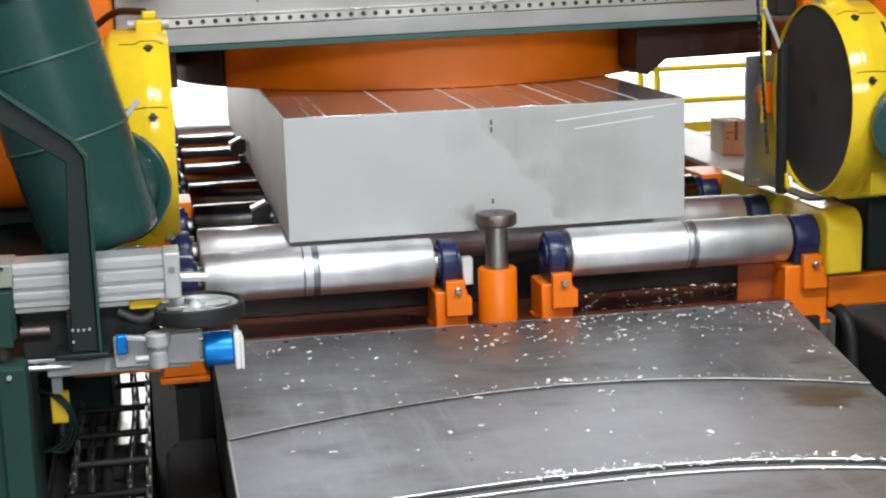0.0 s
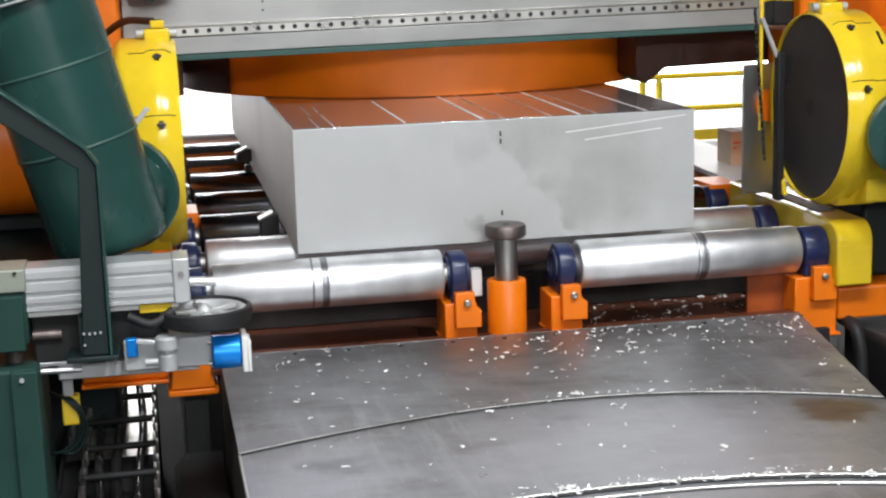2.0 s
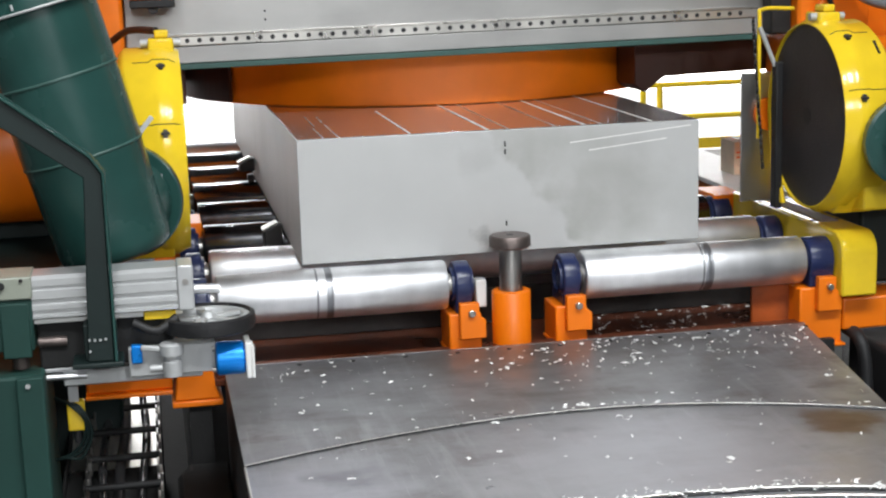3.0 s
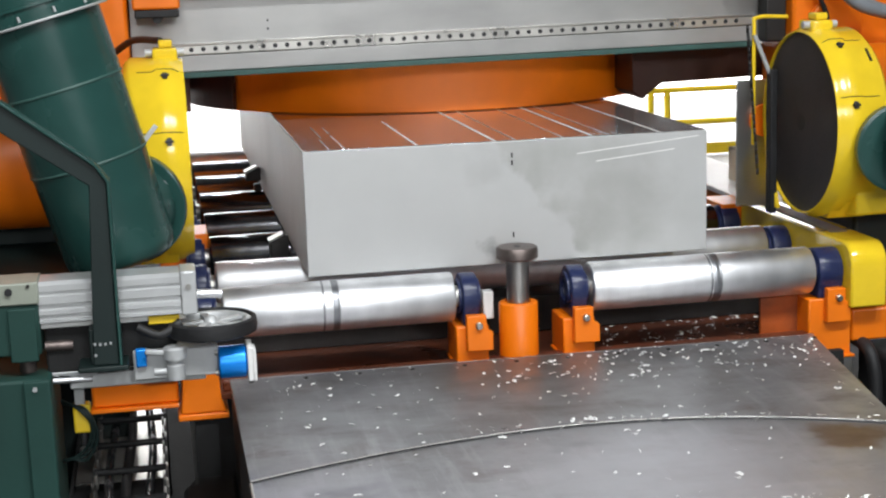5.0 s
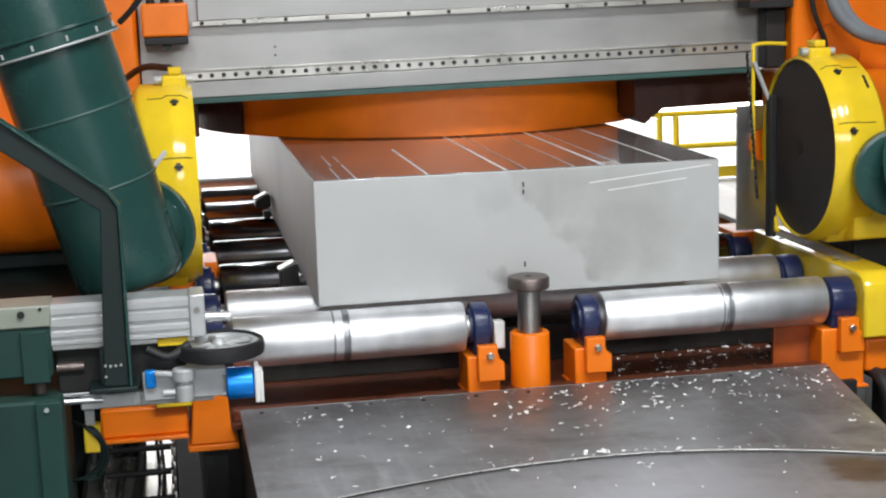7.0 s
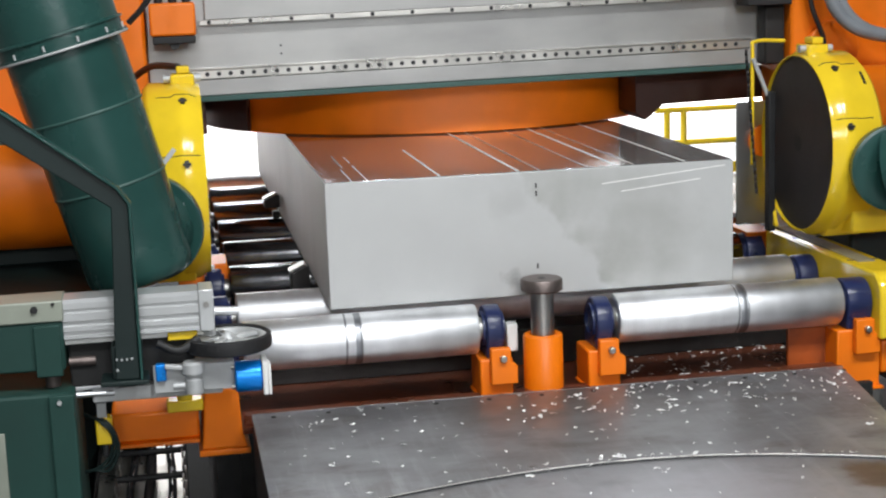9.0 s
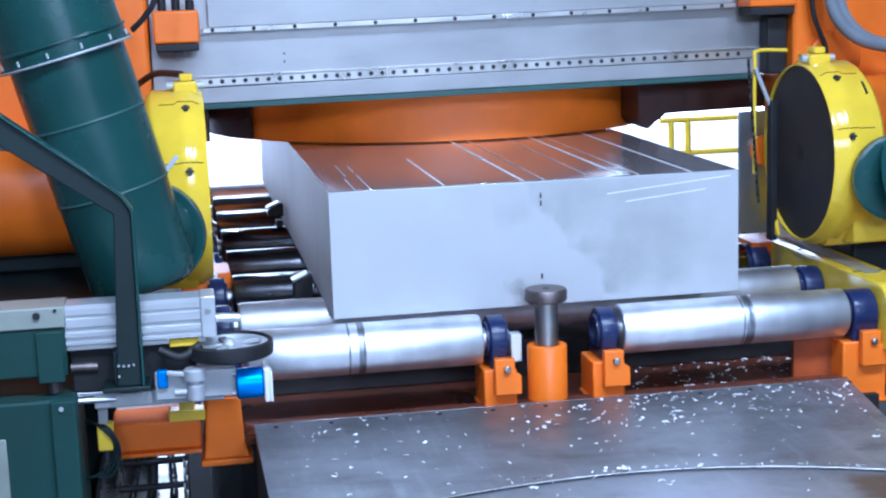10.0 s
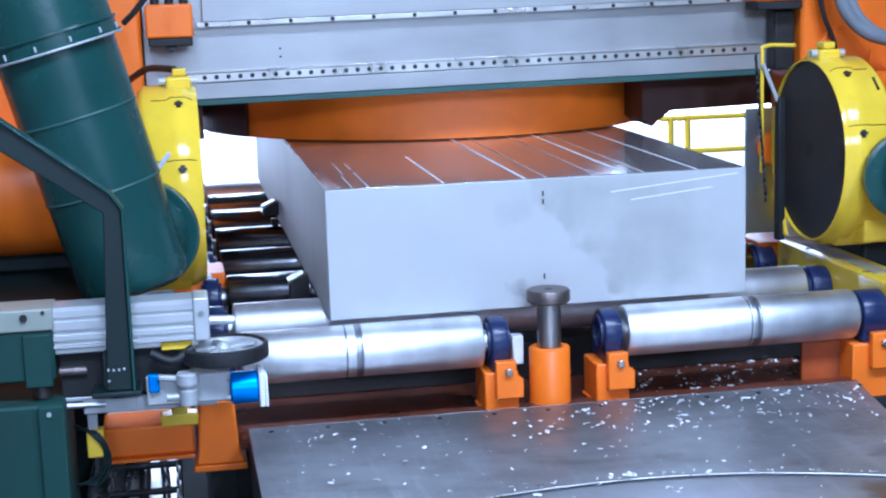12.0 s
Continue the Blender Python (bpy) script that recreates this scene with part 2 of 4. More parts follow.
def part(name, bm, mat, parent, label=""):
    """One mesh under a thing or a part, its vertices given in the world's places."""
    base = BASE[parent.name]
    bm.transform(Matrix.Translation(-base))
    bmesh.ops.recalc_face_normals(bm, faces=bm.faces)
    for e in bm.edges:
        if len(e.link_faces) == 2 and e.calc_face_angle(0) > 0.8:
            e.smooth = False
    me = bpy.data.meshes.new(name)
    bm.to_mesh(me)
    bm.free()
    me.materials.append(mat)
    ob = new(name, me)
    ob.parent = parent
    BASE[ob.name] = base
    return tagged(ob, label)


def solid(name, bm, mat, label, category="", kind="structure"):
    """A single mesh at top level."""
    bmesh.ops.recalc_face_normals(bm, faces=bm.faces)
    me = bpy.data.meshes.new(name)
    bm.to_mesh(me)
    bm.free()
    me.materials.append(mat)
    return tagged(new(name, me), label, category, kind=kind)


def mesh():
    return bmesh.new()


def box(x0, x1, y0, y1, z0, z1, bevel=0.0, bm=None, segments=2, matrix=None):
    tmp = bmesh.new()
    bmesh.ops.create_cube(tmp, size=1)
    bmesh.ops.scale(tmp, vec=(x1 - x0, y1 - y0, z1 - z0), verts=tmp.verts)
    bmesh.ops.translate(tmp, vec=((x0 + x1) / 2, (y0 + y1) / 2, (z0 + z1) / 2), verts=tmp.verts)
    if bevel:
        tmp.normal_update()
        flat = [f.normal.copy() for f in tmp.faces]
        bmesh.ops.bevel(tmp, geom=tmp.edges[:], offset=bevel, segments=segments, affect="EDGES", profile=0.5)
        tmp.normal_update()
        for f in tmp.faces:
            f.smooth = not any(f.normal.dot(n) > 0.9999 for n in flat)
    return join(bm, tmp, matrix)


def join(bm, tmp, matrix=None):
    if matrix is not None:
        tmp.transform(matrix)
    if bm is None:
        return tmp
    me = bpy.data.meshes.new("tmp")
    tmp.to_mesh(me)
    bm.from_mesh(me)
    bpy.data.meshes.remove(me)
    tmp.free()
    return bm


def frame_of(a, b):
    a, b = Vector(a), Vector(b)
    q = (b - a).to_track_quat("Z", "X").to_matrix().to_4x4()
    return Matrix.Translation(a) @ q, (b - a).length


def lathe(a, b, profile, n=32, bm=None, closed=False):
    """Turned body on the axis from a to b; profile rows (distance along the axis, radius)."""
    m, _ = frame_of(a, b)
    tmp = bmesh.new()
    rings = []
    for h, r in profile:
        rings.append([tmp.verts.new((r * math.cos(2 * math.pi * i / n), r * math.sin(2 * math.pi * i / n), h)) for i in range(n)])
    for p, q in zip(rings, rings[1:]):
        for i in range(n):
            tmp.faces.new((p[i], p[(i + 1) % n], q[(i + 1) % n], q[i])).smooth = True
    if closed:
        p, q = rings[-1], rings[0]
        for i in range(n):
            tmp.faces.new((p[i], p[(i + 1) % n], q[(i + 1) % n], q[i])).smooth = True
    else:
        tmp.faces.new(rings[0][::-1])
        tmp.faces.new(rings[-1])
    return join(bm, tmp, m)


def rod(a, b, r, bevel=0.0, n=24, bm=None):
    d = (Vector(b) - Vector(a)).length
    e = bevel
    prof = [(0, r), (d, r)] if not e else [(0, r - e), (e * 0.3, r - e * 0.3), (e, r), (d - e, r), (d - e * 0.3, r - e * 0.3), (d, r - e)]
    return lathe(a, b, prof, n, bm)


def pipe(points, r, n=12, bm=None, smooth_steps=6):
    """A bent tube through points."""
    pts = [Vector(p) for p in points]
    path = []
    ext = [2 * pts[0] - pts[1]] + pts + [2 * pts[-1] - pts[-2]]
    for i in range(1, len(ext) - 2):
        p0, p1, p2, p3 = ext[i - 1:i + 3]
        for k in range(smooth_steps):
            t = k / smooth_steps
            path.append(0.5 * (2 * p1 + (p2 - p0) * t + (2 * p0 - 5 * p1 + 4 * p2 - p3) * t * t + (3 * p1 - p0 - 3 * p2 + p3) * t ** 3))
    path.append(pts[-1])
    tmp = bmesh.new()
    rings = []
    side = None
    for i, p in enumerate(path):
        d = (path[min(i + 1, len(path) - 1)] - path[max(i - 1, 0)]).normalized()
        if side is None:
            side = d.orthogonal().normalized()
        side = (side - d * side.dot(d)).normalized()
        up = d.cross(side)
        rad = r[i] if isinstance(r, list) else r
        rings.append([tmp.verts.new(p + rad * (side * math.cos(2 * math.pi * k / n) + up * math.sin(2 * math.pi * k / n))) for k in range(n)])
    for p, q in zip(rings, rings[1:]):
        for k in range(n):
            tmp.faces.new((p[k], p[(k + 1) % n], q[(k + 1) % n], q[k])).smooth = True
    tmp.faces.new(rings[0][::-1])
    tmp.faces.new(rings[-1])
    return join(bm, tmp)


def prism(outline, axis, lo, hi, bevel=0.0, bm=None, segments=2):
    """An outline of (u, v) pairs pushed along an axis: x takes (y, z), y takes (x, z), z takes (x, y)."""
    tmp = bmesh.new()

    def at(u, v, w):
        return {"x": (w, u, v), "y": (u, w, v), "z": (u, v, w)}[axis]
    a = [tmp.verts.new(at(u, v, lo)) for u, v in outline]
    b = [tmp.verts.new(at(u, v, hi)) for u, v in outline]
    n = len(outline)
    tmp.faces.new(a)
    tmp.faces.new(b[::-1])
    for i in range(n):
        tmp.faces.new((a[i], b[i], b[(i + 1) % n], a[(i + 1) % n]))
    bmesh.ops.recalc_face_normals(tmp, faces=tmp.faces)
    if bevel:
        tmp.normal_update()
        flat = [f.normal.copy() for f in tmp.faces]
        bmesh.ops.bevel(tmp, geom=tmp.edges[:], offset=bevel, segments=segments, affect="EDGES", profile=0.5)
        tmp.normal_update()
        for f in tmp.faces:
            f.smooth = not any(f.normal.dot(n) > 0.9999 for n in flat)
    return join(bm, tmp)


def arc(cu, cv, r, a0, a1, n):
    return [(cu + r * math.cos(radians(a0 + (a1 - a0) * i / n)), cv + r * math.sin(radians(a0 + (a1 - a0) * i / n))) for i in range(n + 1)]

# ---------------------------------------------------------------- hall
FZ = -1.5


def build_hall():
    solid("floor", box(-14, 18, -16, 24, FZ - 0.2, FZ), FLOOR, "light grey hall floor")
    solid("pit_floor", box(-6.0, 6.0, -4.2, 9.6, FZ + 0.004, FZ + 0.03), PIT, "dark oily floor under the machine")
    solid("wall_south", box(-14, 18, -16.3, -16, FZ, 8), WALL, "plain sheet-metal hall wall")
    solid("wall_west", box(-14.3, -14, -16, 24, FZ, 8), WALL, "plain sheet-metal hall wall")
    solid("wall_east", box(18, 18.3, -16, 24, FZ, 8), WALL, "plain sheet-metal hall wall")
    bm = box(-14, -8.5, 20, 20.3, FZ, 8)
    box(12.5, 18, 20, 20.3, FZ, 8, bm=bm)
    box(-8.5, 12.5, 20, 20.3, 7.0, 8, bm=bm)
    solid("wall_north", bm, WALL, "hall wall with a wide bright opening")
    solid("backdrop", box(-10, 14, 22.0, 22.1, FZ, 8), DAYLIGHT, "overexposed daylight outside the hall")
    solid("ceiling", box(-14.3, 18.3, -16.3, 24, 8, 8.2), CEILING, "plain dark hall ceiling")
    for lx, ly, lz in LAMPS:
        t = thing("high_bay_lamp", (lx, ly, lz), "long white high bay lamp hanging from the ceiling", "lamp", "hall lamps")
        part("housing", box(lx - 0.32, lx + 0.32, ly - 1.05, ly + 1.05, lz - 0.05, lz + 0.1, 0.02), WHITE, t)
        for s in (-0.8, 0.8):
            part("hanger", rod((lx, ly + s, lz + 0.08), (lx, ly + s, 8.0), 0.012, n=8), STEEL, t)


def build_railing(x0, x1, y, zb, h, posts):
    t = thing("safety_railing", ((x0 + x1) / 2, y, zb), "yellow tubular safety railing in front of the bright opening", "railing")
    for x in posts:
        part("post", rod((x, y, zb), (x, y, zb + h), 0.045, n=10), YELLOW, t)
    for k in (0.97, 0.5):
        part("rail", rod((x0, y, zb + h * k), (x1, y, zb + h * k), 0.04, n=10), YELLOW, t)
    part("kick_plate", box(x0, x1, y + 0.05, y + 0.06, zb + 0.02, zb + 0.17), YELLOW, t)


# ---------------------------------------------------------------- slab and roller table
SW, SH, SL = 1.9, 0.57, 4.95


def build_slab():
    t = thing("aluminium_slab", (0.95, 0, 0), "thick sawn aluminium rolling slab with a bright milled top, on rollers", "slab")
    part("body", box(0, SW, 0, SL, 0, SH, 0.004), ALU_SAWN, t)
    part("milled_face", box(0.006, SW - 0.006, 0.006, SL - 0.006, SH + 0.0005, SH + 0.004, 0.001), ALU_MILLED, t, "mirror-bright milled top face")
    for x, w, y0, y1, m in ((0.12, 0.005, 0.02, 0.42, 0), (0.135, 0.005, 0.50, 0.95, 0), (0.19, 0.006, 0.02, 0.55, 0), (0.19, 0.006, 0.66, 0.90, 0), (0.515, 0.010, 0.01, 1.05, 1),
                            (0.875, 0.014, 0.01, 4.9, 1), (0.975, 0.007, 0.01, 4.9, 0), (1.20, 0.007, 0.01, 4.9, 0), (1.335, 0.014, 0.01, 4.9, 1), (1.42, 0.007, 0.01, 4.9, 0),
                            (1.665, 0.010, 0.01, 4.9, 1)):
        part("tool_line", box(x, x + w, y0, y1, SH + 0.0042, SH + 0.0052), ALU_LINE if m else FAINT_LINE, t, "pale raised line left by the cutter")
    # marks of the saw and of the gauge on the front end
    for x0, z0, x1, z1 in ((1.27, 0.495, 1.86, 0.548), (1.36, 0.455, 1.74, 0.492)):
        a = math.atan2(z1 - z0, x1 - x0)
        m = Matrix.Translation((x0, -0.0012, z0)) @ Matrix.Rotation(-a, 4, "Y")
        part("scratch", box(0, math.hypot(x1 - x0, z1 - z0), 0, 0.002, -0.002, 0.002, matrix=m), ALU_LINE, t, "thin bright scratch")
    for z in (0.505, 0.47, 0.135):
        part("centre_mark", box(0.955, 0.963, -0.0012, 0.001, z - 0.012, z + 0.012), DARK_STEEL, t, "small dark centre mark")
    return t


RY = [-0.10, 0.50, 1.2, 1.95, 2.72, 3.48, 4.24, 5.0]
RR = 0.113


def roller_body(x0, x1, y, t, worn=(), mat=None):
    part("barrel", lathe((x0, y, -RR), (x1, y, -RR), [(0, RR - 0.02), (0.004, RR - 0.004), (0.012, RR), (x1 - x0 - 0.012, RR), (x1 - x0 - 0.004, RR - 0.004), (x1 - x0, RR - 0.02)], 48), mat or CHROME, t)
    for k, x in enumerate(worn):
        w = 0.03 if k == 1 else 0.009
        part("worn_band", lathe((x, y, -RR), (x + w, y, -RR), [(0, RR), (0.002, RR + 0.0008), (w - 0.002, RR + 0.0008), (w, RR)], 48), ROLLER_WORN, t, "dark worn ring")
    part("journal", rod((x0 - 0.06, y, -RR), (x0, y, -RR), 0.05, 0.004), STEEL, t)
    part("journal", rod((x1, y, -RR), (x1 + 0.10, y, -RR), 0.05, 0.004), STEEL, t)


def bearing(x, y, t, w=0.075):
    """A pillow block bearing round a journal at x."""
    out = arc(y, -RR, 0.106, -20, 200, 20) + [(y - 0.088, -0.2), (y - 0.088, -0.235), (y + 0.12, -0.235), (y + 0.12, -0.2)]
    b = part("bearing_housing", prism(out, "x", x - w / 2, x + w / 2, 0.008), BLUE, t, "navy blue pillow block bearing")
    part("cap_ring", lathe((x - w / 2 - 0.012, y, -RR), (x + w / 2 + 0.012, y, -RR), [(0, 0.06), (0, 0.078), (w + 0.024, 0.078), (w + 0.024, 0.06)], 24, closed=True), BLUE, b)
    for k in (-0.075, 0.105):
        part("bolt", lathe((x, y + k, -0.2), (x, y + k, -0.17), [(0, 0.012), (0.02, 0.012), (0.022, 0.009)], 6), STEEL, b)


def stand(xc, zb, t, w=0.15):
    """Orange bearing stand: a deep upright with a bolted tab on a stepped plate."""
    part("stand_body", prism([(-0.19, zb), (0.02, zb), (0.02, -0.236), (-0.19, -0.236)], "x", xc - w / 2 - 0.012, xc + w / 2 - 0.012, 0.008), ORANGE, t)
    out = [(xc - 0.045, -0.345), (xc + 0.075, -0.345), (xc + 0.075, -0.262), (xc + 0.045, -0.242), (xc + 0.045, -0.18), (xc - 0.045, -0.18)]
    tab = part("stand_tab", prism(out, "y", -0.235, -0.192, 0.005), ORANGE, t)
    part("bolt", lathe((xc + 0.008, -0.234, -0.225), (xc + 0.008, -0.258, -0.225), [(0, 0.017), (0.021, 0.017), (0.024, 0.013)], 6), STEEL, tab, "steel bolt head")
    part("base_plate", box(xc - w / 2 - 0.02, xc + w / 2 + 0.0, -0.215, 0.02, zb - 0.0, zb + 0.012, 0.003), ORANGE, t)


def build_rollers():
    a = thing("split_roller", (0.1, RY[0], -0.4), "polished steel table roller half in blue bearings on orange stands", "roller", "front rollers")
    roller_body(-0.40, 0.642, RY[0], a, (0.04, 0.085, 0.105))
    bearing(-0.475, RY[0], a)
    bearing(0.71, RY[0], a)
    stand(0.725, -0.42, a)
    b = thing("split_roller", (1.8, RY[0], -0.4), "polished steel table roller half in blue bearings on orange stands", "roller", "front rollers")
    roller_body(1.282, 2.368, RY[0], b, (1.845, 1.86, 1.89))
    bearing(1.215, RY[0], b)
    bearing(2.445, RY[0], b, 0.12)
    stand(1.225, -0.42, b)
    stand(2.457, -0.525, b, 0.215)
    part("foot_block", box(2.335, 2.555, -0.21, 0.0, -0.64, -0.5255, 0.006), STEEL, b, "bare steel foot block")
    for y in RY[1:]:
        t = thing("table_roller", (0.98, y, -0.3), "full-width polished steel roller of the slab table", "roller", "table rollers")
        # rollers beneath the machine carry its shade in their colour
        roller_body(-0.40, 2.383, y, t, mat=ROLLER_SHADED if 1 < y < 4.5 else CHROME)
        bearing(2.46, y, t, 0.10)
        bearing(-0.475, y, t)


def build_stops():
    for y, dz in ((0.90, 0.0), (2.75, 0.10)):
        t = thing("slab_stop", (-0.06, y, -0.4), "dark steel side stop beside the slab with a bright slanted head", "stop", "side stops")
        part("stem", box(-0.055, -0.015, y - 0.03, y + 0.03, -0.42, dz - 0.06, 0.006), DARK_STEEL, t)
        low = -0.10 if dz < 0.05 else dz - 0.035
        out = [(-0.105, low), (-0.01, low), (-0.01, 0.045 + dz), (-0.035, 0.045 + dz), (-0.105, 0.010 + dz)]
        part("wedge", prism(out, "y", y - 0.06, y + 0.05, 0.006), DARK_STEEL, t)
        top = [(-0.108, 0.012 + dz), (-0.036, 0.048 + dz), (-0.036, 0.060 + dz), (-0.115, 0.024 + dz)]
        part("wear_plate", prism(top, "y", y - 0.065, y + 0.03, 0.003), STEEL, t, "bright slanted plate")
    t = thing("locating_post", (0.945, -0.12, -0.45), "orange sleeve with a steel rod and flat dark cap", "post")
    part("sleeve", lathe((0.945, -0.12, -0.46), (0.945, -0.12, -0.15), [(0, 0.09), (0.3, 0.09), (0.306, 0.084), (0.308, 0.06), (0.29, 0.055)], 36), ORANGE, t)
    part("rod", rod((0.945, -0.12, -0.2), (0.945, -0.12, 0.05), 0.052, n=28), STEEL, t)
    cap = part("cap", lathe((0.945, -0.12, 0.045), (0.945, -0.12, 0.105), [(0, 0.085), (0.008, 0.095), (0.05, 0.095), (0.058, 0.088)], 36), POST_CAP, t, "dark oxidised cap plate")
    part("centre_hole", rod((0.945, -0.12, 0.102), (0.945, -0.12, 0.1035), 0.016), BLACK, cap)
    part("nozzle_bracket", box(0.80, 0.85, -0.03, 0.03, -0.25, -0.12, 0.006), WHITE, t, "small white bracket")


def build_table_frame():
    # yellow drive guard
    t = thing("drive_guard", (2.58, 0.4, -0.3), "yellow sheet-metal drive guard with rounded end along the rollers", "guard")
    out = [(-0.27, -0.275)] + [(u, v) for u, v in arc(-0.17, -0.07, 0.10, 180, 90, 8)] + [(1.10, 0.03), (1.10, -0.275)]
    part("cover", prism(out, "x", 2.512, 2.692, 0.012), YELLOW, t)
    for y in (0.1, 0.75):
        part("lid_seam", box(2.52, 2.685, y, y + 0.006, 0.028, 0.034), DARK_STEEL, t)
    part("scuffed_top", box(2.555, 2.64, 0.05, 1.09, 0.0305, 0.036, 0.002), WORN_TOP, t, "worn dull strip on top")
    # side beams
    for x0, x1, y0, name in ((2.62, 2.84, 1.12, "east"), (-0.66, -0.51, 1.25, "west")):
        t = thing("side_beam", ((x0 + x1) / 2, 4, -0.3), "orange roller table side beam with a white top flange", "beam", "table side beams")
        part("web", box(x0, x1, y0, 9.3, -0.5, -0.03, 0.008), ORANGE, t)
        part("top_flange", box(x0 - 0.02, x1 + (0.20 if name == "east" else 0.04), y0, 9.3, -0.026, 0.002, 0.004), WHITE, t, "white top flange")
        xe = (2.42, 2.598) if name == "east" else (-0.525, -0.40)
        part("end_plate", box(xe[0], xe[1], y0 + 0.03, y0 + 0.33, -0.09, 0.003, 0.006), ORANGE, t)
    # front cross members
    t = thing("cross_beam", (-0.8, -0.2, -0.5), "orange front cross beam with an upright bearing stand", "beam")
    part("beam", box(-0.985, -0.612, -0.20, 0.05, -0.475, -0.345, 0.012), ORANGE, t)
    part("beam_flange", box(-0.99, -0.615, -0.225, 0.05, -0.492, -0.4755, 0.004), ORANGE, t)
    part("cable_duct", box(-0.975, -0.70, 0.06, 0.10, -0.44, -0.27, 0.004), WHITE, t, "white cable duct behind the beam")
    part("stand_body", prism([(-0.585, -0.25), (-0.44, -0.25), (-0.43, -0.46), (-0.41, -0.52), (-0.61, -0.52), (-0.60, -0.46)], "y", -0.25, 0.05, 0.008), ORANGE, t)
    bm = box(-0.745, -0.59, -0.24, -0.16, -0.345, -0.295, 0.006)
    box(-0.70, -0.635, -0.235, -0.165, -0.296, -0.20, 0.006, bm=bm)
    part("clamp", bm, YELLOW, t, "yellow clamp plate")
    part("foot", box(-0.62, -0.40, -0.255, 0.05, -0.55, -0.522, 0.006), ORANGE, t)
    t = thing("outer_beam", (3.0, -0.1, -0.5), "orange side member beside the bearing stand", "beam")
    part("beam", box(2.562, 4.2, -0.18, 0.06, -0.46, -0.302, 0.012), ORANGE, t)
    part("inner_plate", box(2.15, 2.345, -0.06, -0.035, -0.444, -0.236, 0.004), SHADED_DIRTY_ORANGE, t)
    t = thing("drive_chain_box", (3.2, -0.5, -0.9), "black chain box below the orange member", "box")
    part("casing", box(2.70, 4.1, -0.6, 0.05, FZ + 0.03, -0.52, 0.03), BLACK, t)
    for k in range(5):
        part("chain_link", box(2.78 + 0.09 * k, 2.84 + 0.09 * k, -0.63, -0.602, -0.72, -0.60, 0.008), DARK_STEEL, t)
    for k in range(14):
        x, z = 2.76 + 0.075 * (k % 7), -0.575 - 0.085 * (k // 7)
        part("link_pin", rod((x, -0.635, z), (x, -0.60, z), 0.013, 0.003, 10), STEEL, t, "bright link pin")
    part("hose", pipe([(2.62, -0.10, -0.47), (2.62, -0.22, -0.48), (2.63, -0.27, -0.54), (2.64, -0.29, -0.70), (2.64, -0.30, -1.1)], 0.032, 12), BLACK, t)
    # oil pan under the front rollers
    t = thing("oil_pan", (0.95, 0.3, -0.5), "rusty brown oil pan with metal chips under the rollers", "pan")
    part("tray", box(-0.60, 2.325, -0.235, 0.616, -0.47, -0.445, 0.004), RUST, t)
    # rest of the pan coloured dark so the rollers mirror an unlit pit
    part("shaded_rear_tray", box(-0.60, 2.62, 0.62, 3.2, -0.47, -0.445, 0.004), DARK_STEEL, t)
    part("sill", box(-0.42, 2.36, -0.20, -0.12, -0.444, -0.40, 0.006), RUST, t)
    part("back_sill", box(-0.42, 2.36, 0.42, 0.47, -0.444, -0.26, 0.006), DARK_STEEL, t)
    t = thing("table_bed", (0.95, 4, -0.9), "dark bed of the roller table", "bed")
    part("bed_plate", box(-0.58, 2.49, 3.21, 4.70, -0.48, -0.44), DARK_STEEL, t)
    # far half of the bed coloured white to imitate blown-out daylight
    part("glare_bed_plate", box(-0.58, 2.49, 4.705, 9.3, -0.48, -0.44), WHITE, t, "bed plate whitened for the daylight glare")
    # made-up white deck, replaces far rollers lost in overexposure
    r = thing("glare_deck", (0.95, 7.2, -0.1), "white stand-in deck for the daylight glare behind the slab", "table")
    for k in range(5):
        y = 5.16 + 0.83 * k
        part("deck_plate", box(-0.40, 2.38, y, y + 0.81, -0.06, -0.03, 0.004), WHITE, r)
    for x in (-0.36, 2.30):
        part("deck_support", box(x, x + 0.06, 5.16, 9.29, -0.438, -0.061, 0.004), STEEL, r)
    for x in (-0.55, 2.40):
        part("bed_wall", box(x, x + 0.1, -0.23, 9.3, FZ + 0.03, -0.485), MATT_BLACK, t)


def seam_y(x, y_apex):
    d = x - 0.93
    if y_apex > -2:
        return y_apex - (0.25 * d * d if d > 0 else 0.215 * d * d / (1 - 0.18 * d))
    return y_apex - (0.235 * d * d if d > 0 else 0.09 * d * d)


def apron_right(y):
    if y > -0.80:
        return 2.30 + 0.28 * (y + 0.32)
    return 2.166 + 0.126 * (y + 0.80)


